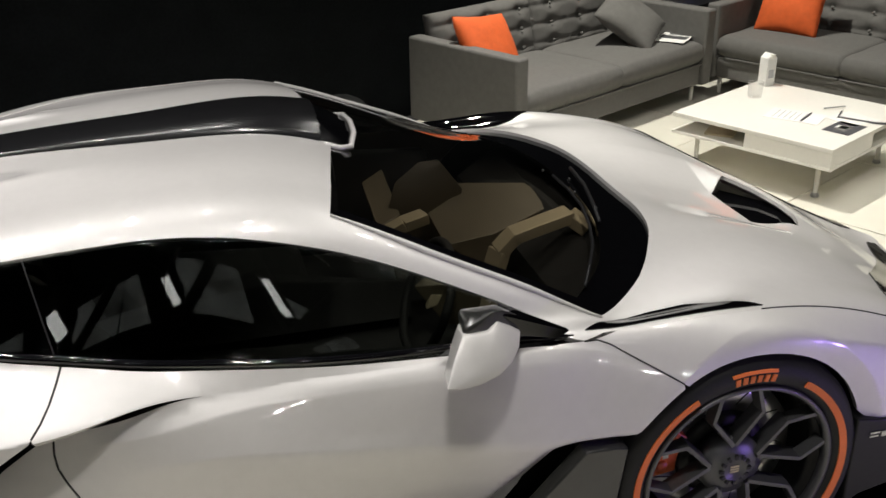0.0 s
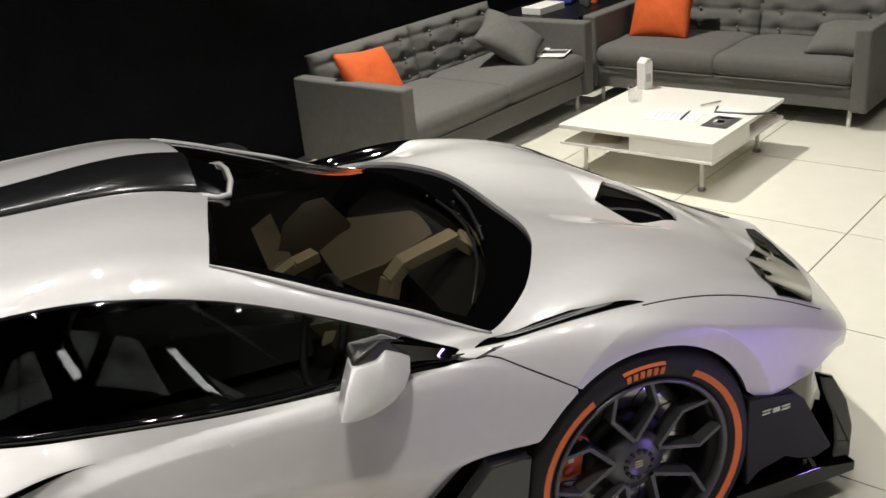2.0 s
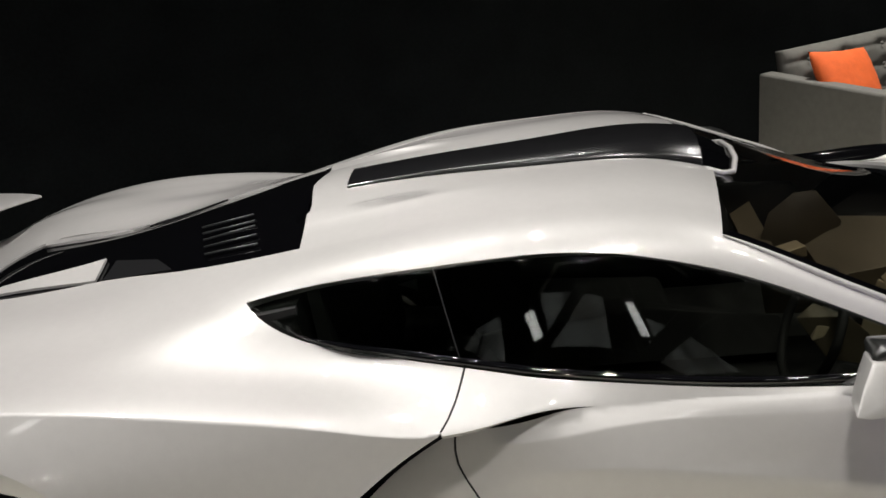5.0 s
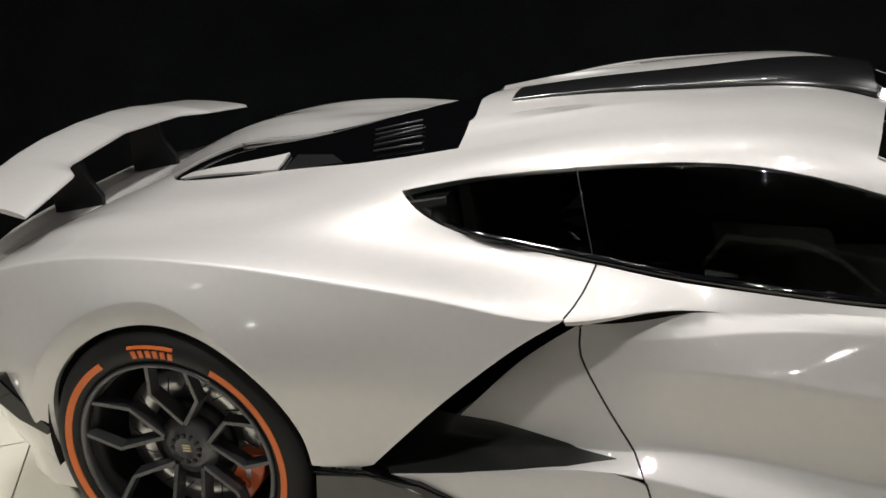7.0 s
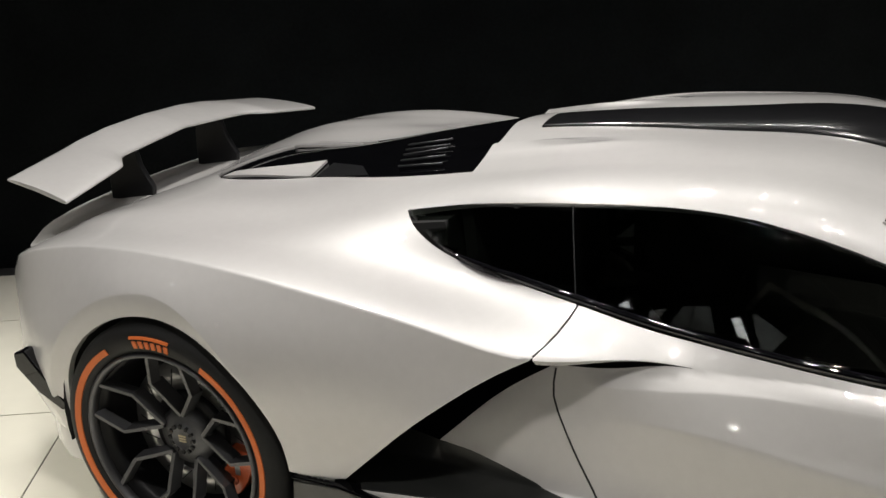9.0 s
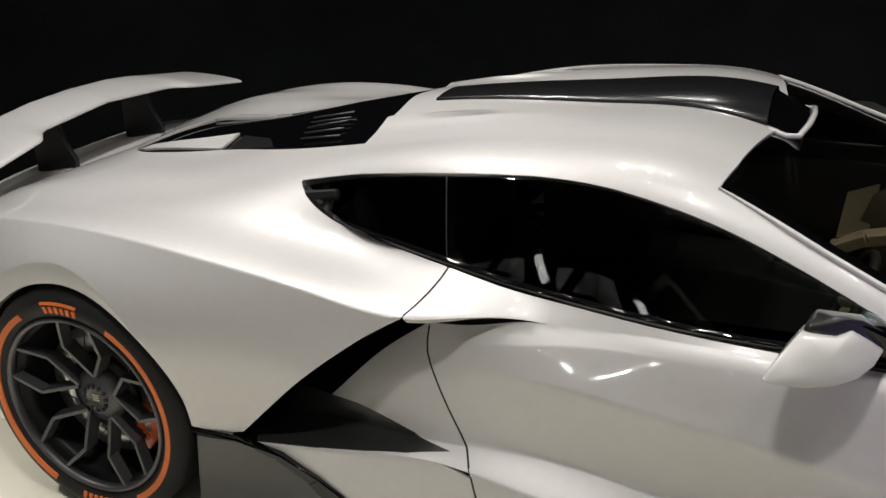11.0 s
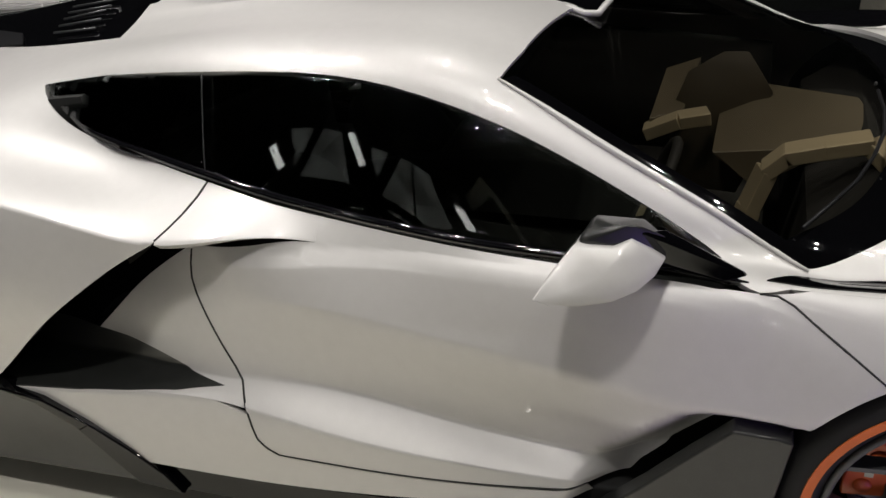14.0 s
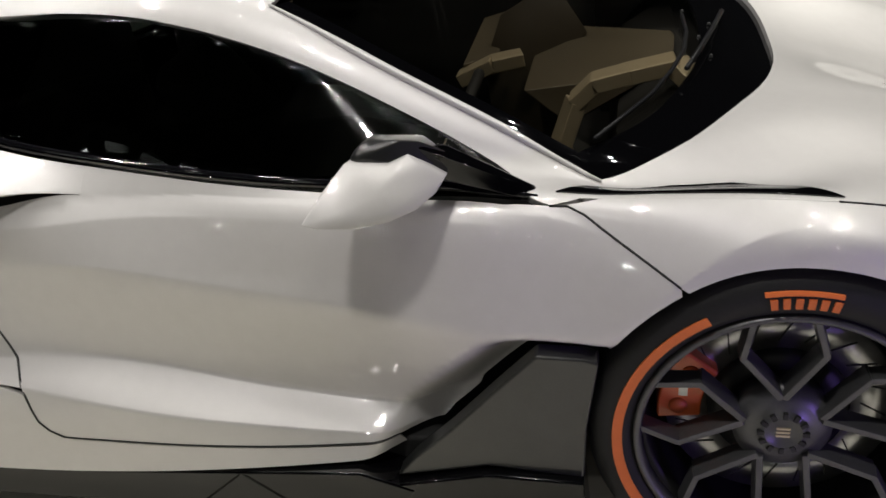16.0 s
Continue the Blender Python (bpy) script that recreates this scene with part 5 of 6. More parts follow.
for side in (-1, 1):
    wheel(HUB_F, 0.349, 0.25, 0.958, side, 0.036)
    wheel(HUB_R, 0.370, 0.31, 1.022, side, 0.068)


# mirrors
def hull(name, points, mat, parent, label="", bevel=0.01, levels=2):
    bm = bmesh.new()
    vs = [bm.verts.new(p) for p in points]
    got = bmesh.ops.convex_hull(bm, input=vs)
    loose = [v for v in bm.verts if not v.link_faces]
    bmesh.ops.delete(bm, geom=loose, context="VERTS")
    bmesh.ops.recalc_face_normals(bm, faces=bm.faces)
    bmesh.ops.dissolve_limit(bm, angle_limit=radians(3), verts=bm.verts, edges=bm.edges)
    return part(name, bm, mat, parent, label, bevel=bevel, segments=4)


for s in (-1, 1):
    bm = bmesh.new()
    rim_pts = [(0.532, -1.048, 0.808), (0.560, -1.003, 0.846), (0.591, -0.962, 0.880), (0.625, -0.951, 0.873), (0.655, -0.938, 0.867), (0.670, -0.924, 0.870), (0.685, -0.911, 0.874),
               (0.716, -0.903, 0.853), (0.746, -0.896, 0.830), (0.732, -0.930, 0.812), (0.705, -0.965, 0.798), (0.665, -0.998, 0.791), (0.610, -1.027, 0.792), (0.56, -1.045, 0.800)]
    middle = Vector((0.64, -0.975, 0.838))
    rings = []
    for scale, shift in ((0.0, (0.008, -0.012, -0.002)), (0.55, (0.006, -0.009, -0.002)), (0.9, (0.002, -0.004, 0.0)), (1.0, (0, 0, 0)), (0.985, (0.002, 0.012, -0.001)), (0.9, (0.0, 0.055, -0.003)), (0.7, (0.0, 0.09, -0.004))):
        ring = []
        for p in rim_pts:
            q = middle + (Vector(p) - middle) * scale + Vector(shift)
            ring.append(bm.verts.new((q.x, -s * q.y, q.z)))
            if scale == 0.0:
                break
        rings.append(ring)
    n = len(rim_pts)
    for k in range(n):
        bm.faces.new((rings[0][0], rings[1][k], rings[1][(k + 1) % n]))
        for a, b in zip(rings[1:], rings[2:]):
            bm.faces.new((a[k], b[k], b[(k + 1) % n], a[(k + 1) % n]))
    bm.faces.new(rings[-1])
    bmesh.ops.recalc_face_normals(bm, faces=bm.faces)
    mirror = part("door_mirror", bm, PAINT, car, "pearl silver door mirror shell", bevel=0.003, segments=3)
    hull("mirror_cap", [(x, -s * y, z) for x, y, z in ((0.594, -0.957, 0.884), (0.612, -0.925, 0.899), (0.665, -0.915, 0.902), (0.70, -0.895, 0.892), (0.748, -0.875, 0.862), (0.742, -0.885, 0.838), (0.655, -0.93, 0.862), (0.60, -0.945, 0.868), (0.61, -0.85, 0.885), (0.70, -0.84, 0.88), (0.61, -0.87, 0.85), (0.72, -0.86, 0.84))], CARBON, mirror, "dark grey mirror cap", 0.008)
    hull("mirror_arm", [(x, -s * y, z) for x, y, z in ((0.70, -0.90, 0.885), (0.70, -0.86, 0.80), (0.745, -0.885, 0.815), (0.74, -0.86, 0.872), (0.905, -0.83, 0.772), (0.72, -0.835, 0.778), (0.86, -0.855, 0.770), (0.86, -0.82, 0.79))], BLACK_GLOSS, mirror, "black mirror arm", 0.004)
    hull("mirror_glass", [(x, -s * y, z) for x, y, z in ((0.553, -1.0, 0.812), (0.593, -0.95, 0.868), (0.606, -0.88, 0.86), (0.592, -0.88, 0.812), (0.556, -1.0, 0.812), (0.598, -0.95, 0.868), (0.611, -0.88, 0.86), (0.597, -0.88, 0.812))], BLACK_GLOSS, mirror, "mirror glass", 0.001)
    hull("mirror_foot", [(x, -s * y, z) for x, y, z in ((0.555, -0.885, 0.792), (0.60, -0.90, 0.800), (0.62, -0.895, 0.785), (0.60, -0.86, 0.80), (0.62, -0.86, 0.79))], CARBON, mirror, "dark mirror foot", 0.002)
    # window division and belt trim
    bm = bmesh.new()
    line_pts = []
    for k in range(9):
        z = 0.842 + (1.026 - 0.842) * k / 8
        x = -0.25 - 0.055 * k / 8
        p = Vector(skin(FRONT, x, v_at(FRONT, x, z, 2, 4.5, 8)))
        line_pts.append(Vector((p.x, -s * p.y, p.z)))
    tube(bm, line_pts, 0.0018, 6)
    part("window_divider", bm, SATIN, car, "thin black window divider")
    bm = bmesh.new()
    pts = [Vector(skin(FRONT, x, v)) for x, v in by_z(FRONT, [(x, z + 0.009) for x, z in glass_low if -0.62 < x < 0.9], 4.3, 7)]
    radii = [0.010 * min(1.0, 0.25 + (0.9 - p.x) / 0.12, 0.25 + (p.x + 0.62) / 0.12) for p in pts]
    tube(bm, [Vector((p.x, -s * (p.y + 0.005), p.z)) for p in pts], radii, 16)
    part("window_trim", bm, TRIM_BLACK, car, "gloss black window trim")

# raised silver bead along each windscreen pillar
for s in (-1, 1):
    bm = bmesh.new()
    pts = smooth_path(PILLAR_IN, 0.03)
    bead = [Vector(skin(FRONT, x, v)) for x, v in by_w(FRONT, [(x, w + 0.008) for x, w in pts], 5.0)]
    radii = [0.008 * min(1.0, 0.3 + 0.12 * k, 0.3 + 0.12 * (len(bead) - 1 - k)) for k in range(len(bead))]
    tube(bm, [Vector((p.x, s * p.y, p.z + 0.003)) for p in bead], radii, 10)
    part("pillar_bead", bm, PAINT, car)

# wiper
bm = bmesh.new()
wp = [Vector(skin(FRONT, x, v_at(FRONT, x, abs(w), 1, 5, TOP))) + Vector((0, 0, 0.008)) for x, w in ((0.985, 0.70), (1.04, 0.60), (1.09, 0.50), (1.13, 0.38), (1.16, 0.25), (1.17, 0.12), (1.165, 0.0))]
tube(bm, wp, 0.0045, 8)
wiper = part("wiper", bm, SATIN, car, "black single windscreen wiper")
bm = bmesh.new()
tube(bm, [wp[3] + Vector((0.03, 0, 0.004)), wp[4] + Vector((0.035, 0, 0.004)), wp[5] + Vector((0.06, 0.02, 0.0)), wp[6] + Vector((0.1, 0.1, -0.02))], 0.006, 8)
part("wiper_arm", bm, SATIN, wiper)
for k, (x, y) in enumerate(((1.20, -0.10), (1.23, 0.02), (1.22, -0.22), (1.17, 0.10))):
    bm = bmesh.new()
    lathe(bm, [(0.0, 0.006), (0.003, 0.006), (0.004, 0.004), (0.005, 0.0)], 12, "z")
    z = skin(FRONT, x, v_at(FRONT, x, abs(y), 1, 5, TOP))[2]
    ob = part("washer_jet", bm, SEAM, car)
    ob.location = (x, y, z - 0.011)

# interior: faceted tan dash, gold trims, seats, bracing
cabin = empty("cabin_trim")
cabin.parent = car
tagged(cabin, "tan and gold cabin trim")
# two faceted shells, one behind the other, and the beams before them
hull("seat_shell", [(0.655, 0.20, 0.655), (0.70, 0.22, 0.786), (0.79, 0.26, 0.833), (0.858, 0.26, 0.836), (0.93, 0.22, 0.74), (0.90, 0.20, 0.62), (0.86, 0.16, 0.45), (0.68, 0.16, 0.46), (0.76, 0.15, 0.72), (0.70, 0.34, 0.6), (0.82, 0.34, 0.8), (0.95, 0.34, 0.6)], TAN_SHADED, cabin, "faceted tan seat shell with shade put into its colour", 0.003)
for pts, wide in (([(0.605, 0.08, 0.655), (0.69, 0.08, 0.695), (0.765, 0.10, 0.705)], 0.03), ([(1.149, -0.19, 0.785), (1.05, -0.2, 0.765), (0.966, -0.2, 0.742)], 0.035), ([(1.145, -0.19, 0.784), (1.19, -0.23, 0.75)], 0.03), ([(0.970, -0.2, 0.745), (0.925, -0.2, 0.70), (0.892, -0.21, 0.60), (0.87, -0.22, 0.50)], 0.035)):
    bm = bmesh.new()
    for p, q in zip(pts, pts[1:]):
        P, Q = Vector(p), Vector(q)
        m = (Q - P).to_track_quat("X", "Z").to_matrix().to_4x4()
        box(bm, 0, (Q - P).length + 0.006, -wide, wide, -0.018, 0.018, Matrix.Translation(P) @ m)
    part("trim_beam", bm, GOLD, cabin, "gold angular trim beam", smooth=False, bevel=0.004)
hull("dash_top", [(0.80, 0.42, 0.70), (0.90, 0.26, 0.725), (0.99, 0.27, 0.72), (1.15, 0.22, 0.735), (1.19, 0.03, 0.73), (0.95, -0.08, 0.70), (0.79, -0.08, 0.68), (0.80, 0.20, 0.60), (1.1, 0.15, 0.62), (0.9, -0.1, 0.6)], TAN, cabin, "faceted brown dashboard top", 0.003)
hull("seat_wing", [(0.625, 0.427, 0.72), (0.719, 0.54, 0.72), (0.70, 0.15, 0.70), (0.612, 0.09, 0.69), (0.64, 0.42, 0.66), (0.72, 0.52, 0.66), (0.70, 0.16, 0.64), (0.62, 0.10, 0.64)], TAN, cabin, "tan upright seat wing", 0.004)
hull("sail_trim", [(0.640, -0.43, 0.66), (0.672, -0.43, 0.668), (0.655, -0.42, 0.70), (0.690, -0.415, 0.69), (0.645, -0.40, 0.66), (0.69, -0.39, 0.68)], GOLD, cabin, "small gold trim corner", 0.003)
hull("dash_end", [(0.635, -0.30, 0.668), (0.69, -0.30, 0.615), (0.728, -0.30, 0.53), (0.82, -0.30, 0.51), (0.84, -0.30, 0.60), (0.78, -0.30, 0.66), (0.70, -0.24, 0.68), (0.80, -0.24, 0.6), (0.74, -0.24, 0.53)], TAN, cabin, "tan dashboard end", 0.004)
for y in (-0.36, 0.36):
    seat = hull("seat", [(0.42, y - 0.2, 0.36), (0.42, y + 0.2, 0.36), (-0.1, y - 0.22, 0.33), (-0.1, y + 0.22, 0.33), (0.4, y - 0.2, 0.46), (0.4, y + 0.2, 0.46), (-0.05, y - 0.22, 0.48), (-0.05, y + 0.22, 0.48)], DARK, cabin, "black seat cushion", 0.03)
    hull("backrest", [(-0.05, y - 0.23, 0.36), (-0.05, y + 0.23, 0.36), (-0.2, y - 0.24, 0.36), (-0.2, y + 0.24, 0.36), (-0.24, y - 0.2, 0.62), (-0.24, y + 0.2, 0.62), (-0.33, y - 0.19, 0.61), (-0.33, y + 0.19, 0.61), (-0.27, y - 0.14, 0.66), (-0.27, y + 0.14, 0.66), (-0.33, y - 0.14, 0.65), (-0.33, y + 0.14, 0.65)], DARK, seat, "black bucket backrest", 0.03)
bm = bmesh.new()
ring = [(0.66 + 0.06 * math.cos(a), -0.36 + 0.165 * math.sin(a), 0.66 + 0.15 * math.cos(a)) for a in np.linspace(0, 2 * math.pi, 33)[:-1]]
tube(bm, ring, 0.013, 8, True)
part("steering_wheel", bm, SEAM, cabin, "black steering wheel")
hull("tunnel", [(-0.3, 0.06, 0.50), (0.3, 0.06, 0.56), (0.7, 0.06, 0.50), (0.7, 0.16, 0.40), (-0.3, 0.16, 0.40), (0.2, 0.16, 0.56), (-0.3, 0.0, 0.40), (0.7, 0.0, 0.40)], DARK, cabin, "black centre tunnel", 0.01)


# ---- the lounge ----
def at_hall(a, b, z=0.0, turn=0.0):
    """A pose in the hall: x along the wall, y towards the wall."""
    p = hall(a, b, z)
    return Matrix.Translation(p) @ Matrix.Rotation(radians(HALL_TURN + turn), 4, "Z")


def seat_pad(w, d, h, nx=30, ny=20, puff=0.02, sag=0.0):
    """A stuffed seat cushion, soft at its edges."""
    bm = bmesh.new()
    top, bot = [], []
    for j in range(ny + 1):
        rt, rb = [], []
        for i in range(nx + 1):
            u, v = 2 * i / nx - 1, 2 * j / ny - 1
            ex, ey = 1 - abs(u) ** 10, 1 - abs(v) ** 10
            edge = 1 - (1 - ex) * 0.5 - (1 - ey) * 0.5
            x, y = u * w / 2 * (1 - 0.012 * (abs(v) ** 6)), v * d / 2 * (1 - 0.02 * (abs(u) ** 6))
            lump = 0.006 * noise.noise((x * 5, y * 5, w))
            rt.append(bm.verts.new((x, y, h / 2 + puff * (1 - u * u) * (1 - v * v) + lump - 0.028 * (1 - edge) - sag * (1 - abs(u)) * (1 - v * v))))
            rb.append(bm.verts.new((x, y, -h / 2 + 0.028 * (1 - edge))))
        top.append(rt)
        bot.append(rb)
    for j in range(ny):
        for i in range(nx):
            bm.faces.new((top[j][i], top[j][i + 1], top[j + 1][i + 1], top[j + 1][i]))
            bm.faces.new((bot[j][i], bot[j + 1][i], bot[j + 1][i + 1], bot[j][i + 1]))
    rim_t = top[0] + [r[-1] for r in top[1:]] + top[-1][-2::-1] + [r[0] for r in top[-2:0:-1]]
    rim_b = bot[0] + [r[-1] for r in bot[1:]] + bot[-1][-2::-1] + [r[0] for r in bot[-2:0:-1]]
    n = len(rim_t)
    mid = []
    for t, b in zip(rim_t, rim_b):
        c = (t.co + b.co) / 2
        out = Vector((c.x / (w / 2), c.y / (d / 2), 0))
        mid.append(bm.verts.new(c + 0.012 * out))
    for i in range(n):
        j = (i + 1) % n
        bm.faces.new((rim_t[j], rim_t[i], mid[i], mid[j]))
        bm.faces.new((mid[j], mid[i], rim_b[i], rim_b[j]))
    bmesh.ops.recalc_face_normals(bm, faces=bm.faces)
    return bm


def tufted_back(w, h, cols, rws, depth=0.13):
    """A buttoned back cushion; x across, z up, facing -y."""
    bm = bmesh.new()
    nx, nz = 60, 40
    buttons = [((c + 0.5) / cols * w - w / 2, (r + 0.62) / (rws + 0.25) * h) for r in range(rws) for c in range(cols)]
    face, back = [], []
    for j in range(nz + 1):
        rf, rb = [], []
        for i in range(nx + 1):
            x, z = (i / nx - 0.5) * w, j / nz * h
            e = (1 - abs(2 * i / nx - 1) ** 8) * (1 - abs(2 * j / nz - 1) ** 8)
            dip = 0
            for bx, bz in buttons:
                r2 = ((x - bx) / 0.055) ** 2 + ((z - bz) / 0.05) ** 2
                dip += 0.036 * math.exp(-r2)
                if abs(x - bx) < w / cols / 2:
                    dip += 0.009 * math.exp(-(((z - bz) / 0.016) ** 2))
            rf.append(bm.verts.new((x, -depth * (0.45 + 0.55 * e) + dip, z)))
            rb.append(bm.verts.new((x, 0, z)))
        face.append(rf)
        back.append(rb)
    for j in range(nz):
        for i in range(nx):
            bm.faces.new((face[j][i], face[j][i + 1], face[j + 1][i + 1], face[j + 1][i]))
            bm.faces.new((back[j][i], back[j + 1][i], back[j + 1][i + 1], back[j][i + 1]))
    for i in range(nx):
        bm.faces.new((face[nz][i], face[nz][i + 1], back[nz][i + 1], back[nz][i]))
        bm.faces.new((face[0][i + 1], face[0][i], back[0][i], back[0][i + 1]))
    for j in range(nz):
        bm.faces.new((face[j][0], face[j + 1][0], back[j + 1][0], back[j][0]))
        bm.faces.new((face[j + 1][nx], face[j][nx], back[j][nx], back[j + 1][nx]))
    bmesh.ops.recalc_face_normals(bm, faces=bm.faces)
    return bm, [(bx, bz) for bx, bz in buttons]


def sofa(m, label):
    """A two-seat sofa with buttoned back cushions: 2.0 m wide, front at y = 0, back at y = 0.9."""
    s = empty("sofa", m, label=label, category="sofa", group="grey sofas of the lounge")
    W, D = 2.0, 0.9
    part("base", boxed(-W / 2 + 0.10, W / 2 - 0.10, 0.03, D - 0.02, 0.115, 0.262), FABRIC, s, bevel=0.015, segments=3)
    for x in (-1, 1):
        bm = bmesh.new()
        x0, x1 = sorted((x * (W / 2 - 0.105), x * W / 2))
        box(bm, x0, x1, 0.0, D, 0.11, 0.625)
        part("armrest", bm, FABRIC, s, bevel=0.018, segments=3)
    bm = bmesh.new()
    box(bm, -W / 2 + 0.107, W / 2 - 0.107, D - 0.12, D - 0.002, 0.265, 0.60)
    part("back_frame", bm, FABRIC, s, bevel=0.015, segments=3)
    for x in (-1, 1):
        pad = part("seat_cushion", seat_pad(0.892, 0.70, 0.16, puff=0.012, sag=0.0), FABRIC, s)
        pad.location = (x * 0.447, 0.362, 0.338)
        bm = bmesh.new()
        y0 = 0.362 - 0.355
        tube(bm, [(x * 0.447 - 0.44, y0 + 0.01, 0.266), (x * 0.447 - 0.42, y0, 0.266), (x * 0.447 + 0.42, y0, 0.266), (x * 0.447 + 0.44, y0 + 0.01, 0.266)], 0.006, 8)
        part("piping", bm, CUSHION_GREY, s, "paler seat piping")
        bm, buttons = tufted_back(0.89, 0.40, 3, 3)
        cush = part("back_cushion", bm, FABRIC, s)
        cush.matrix_local = pose(x * 0.447, 0.80, 0.345, -12, 0, 0)
        for bx, bz in buttons:
            bm = bmesh.new()
            lathe(bm, [(0.0, -0.008), (0.008, -0.006), (0.012, 0.0)], 12)
            b = part("button", bm, FABRIC, cush)
            b.location = (bx, -0.108, bz)
    for x in (-1, 1):
        for y in (0.07, D - 0.07):
            bm = bmesh.new()
            lathe(bm, [(0.0, 0.0), (0.012, 0.0), (0.013, 0.004), (0.015, 0.118), (0.0, 0.118)], 16, "z")
            leg = part("leg", bm, WHITE, s, "slim white leg")
            leg.location = (x * (W / 2 - 0.12), y, 0)
    return s


SOFA_A = at_hall(3.68, -1.11)
SOFA_B = at_hall(4.80, -0.27, 0, -90)
sofa(SOFA_A, "grey fabric two-seat sofa with buttoned back along the black wall")
sofa(SOFA_B, "grey fabric two-seat sofa with buttoned back facing the table")


def pillow(m, w, h, mat, label, puff=0.085):
    bm = bmesh.new()
    n = 26
    front, back = [], []
    for j in range(n + 1):
        rf, rb = [], []
        for i in range(n + 1):
            u, v = 2 * i / n - 1, 2 * j / n - 1
            f = max(0.0, (1 - abs(u) ** 2.6) * (1 - abs(v) ** 2.6)) ** 0.55
            pinch = 1 - 0.07 * (1 - abs(u * v)) * max(abs(u), abs(v)) ** 4
            x, z = u * w / 2 * pinch, v * h / 2 * pinch
            wr = 0.006 * noise.noise((x * 9, z * 9, w * 7)) + 0.004 * noise.noise((x * 22, z * 22, h))
            rf.append(bm.verts.new((x, -puff * f + wr * f, z)))
            rb.append(bm.verts.new((x, puff * f + wr * f, z)) if 0 < i < n and 0 < j < n else rf[-1])
        front.append(rf)
        back.append(rb)
    for j in range(n):
        for i in range(n):
            bm.faces.new((front[j][i], front[j][i + 1], front[j + 1][i + 1], front[j + 1][i]))
            q = (back[j][i], back[j + 1][i], back[j + 1][i + 1], back[j][i + 1])
            if len({*q}) == 4 and {*q} != {front[j][i], front[j][i + 1], front[j + 1][i + 1], front[j + 1][i]}:
                bm.faces.new(q)
    bmesh.ops.recalc_face_normals(bm, faces=bm.faces)
    ob = part("cushion", bm, mat)
    ob.matrix_world = m
    return tagged(ob, label, "cushion", "loose sofa cushions")


pillow(SOFA_A @ pose(-0.745, 0.46, 0.575, -32, 6, 2), 0.45, 0.43, CUSHION_ORANGE, "orange square cushion leaning in the sofa's corner")
pillow(SOFA_A @ pose(0.53, 0.37, 0.57, -52, 0, 0) @ pose(0, 0, 0, 0, 62, 0), 0.46, 0.44, CUSHION_GREY, "grey square cushion leaning on the sofa's back")
pillow(SOFA_B @ pose(-0.585, 0.42, 0.625, -22, -1, 0), 0.47, 0.46, CUSHION_ORANGE, "large orange square cushion leaning on the sofa's back")
pillow(SOFA_B @ pose(0.74, 0.34, 0.485, -76, 0, 6), 0.42, 0.40, CUSHION_GREY, "grey square cushion lying on the seat by the armrest")

# low white table with drawers and shelves
TABLE = at_hall(3.84, -0.065)
table = empty("coffee_table", TABLE, label="low square white coffee table with drawer and open shelf", category="table")
part("tabletop", boxed(-0.475, 0.475, -0.475, 0.475, 0.286, 0.31), WHITE, table, bevel=0.004)
part("shelf", boxed(-0.475, 0.475, -0.475, 0.475, 0.190, 0.206), WHITE, table, bevel=0.003)
part("drawer", boxed(-0.472, -0.02, -0.472, 0.0, 0.2065, 0.2855), WHITE, table, "white drawer front", bevel=0.002)
part("divider", boxed(-0.02, 0.0, -0.47, 0.47, 0.2065, 0.2855), WHITE, table, bevel=0.001)
part("divider", boxed(-0.47, 0.47, 0.0, 0.02, 0.2065, 0.2855), WHITE, table, bevel=0.001)
for x in (-1, 1):
    for y in (-1, 1):
        bm = bmesh.new()
        lathe(bm, [(0.0, 0.0), (0.022, 0.0), (0.024, 0.006), (0.018, 0.022), (0.0, 0.022)], 16, "z")
        foot = part("foot", bm, STEEL, table, "metal adjustable foot")
        foot.location = (x * 0.365, y * 0.365, 0)
        bm = bmesh.new()
        lathe(bm, [(0.0, 0.02), (0.011, 0.02), (0.012, 0.022), (0.014, 0.191), (0.0, 0.191)], 16, "z")
        leg = part("leg", bm, WHITE, table, "round white leg")
        leg.location = (x * 0.365, y * 0.365, 0)


def on_table(x, y, z=0.31, turn=0.0):
    return Matrix.Translation(Vector((x, y, z))) @ Matrix.Rotation(radians(turn), 4, "Z")


def sheet(name, m, w, h, mat, label, category, bars=()):
    bm = bmesh.new()
    box(bm, -w / 2, w / 2, -h / 2, h / 2, 0.0006, 0.0026)
    ob = part(name, bm, mat, smooth=False)
    ob.matrix_world = m
    tagged(ob, label, category)
    for x0, x1, y0, y1, bmat in bars:
        part("print_bar", boxed(x0, x1, y0, y1, 0.0026, 0.0036), bmat, ob, smooth=False)
    return ob


G = Vector((3.29, 2.20, 0.31))
bm = bmesh.new()
lathe(bm, [(0.0, 0.001), (0.036, 0.001), (0.041, 0.004), (0.045, 0.095), (0.0425, 0.095), (0.0385, 0.012), (0.0, 0.012)], 32, "z")
glass_ob = part("drinking_glass", bm, CLEAR_GLASS)
glass_ob.location = G
tagged(glass_ob, "clear straight drinking glass on the white table", "glass")
bm = bmesh.new()
box(bm, -0.035, 0.035, -0.035, 0.035, 0.0, 0.17)
carton = part("drink_carton", bm, PAPER, smooth=False, bevel=0.003)
carton.matrix_world = Matrix.Translation((3.50, 2.42, 0.31)) @ Matrix.Rotation(radians(10), 4, "Z")
tagged(carton, "white drink carton with faint grey print standing on the table", "carton")
bm = bmesh.new()
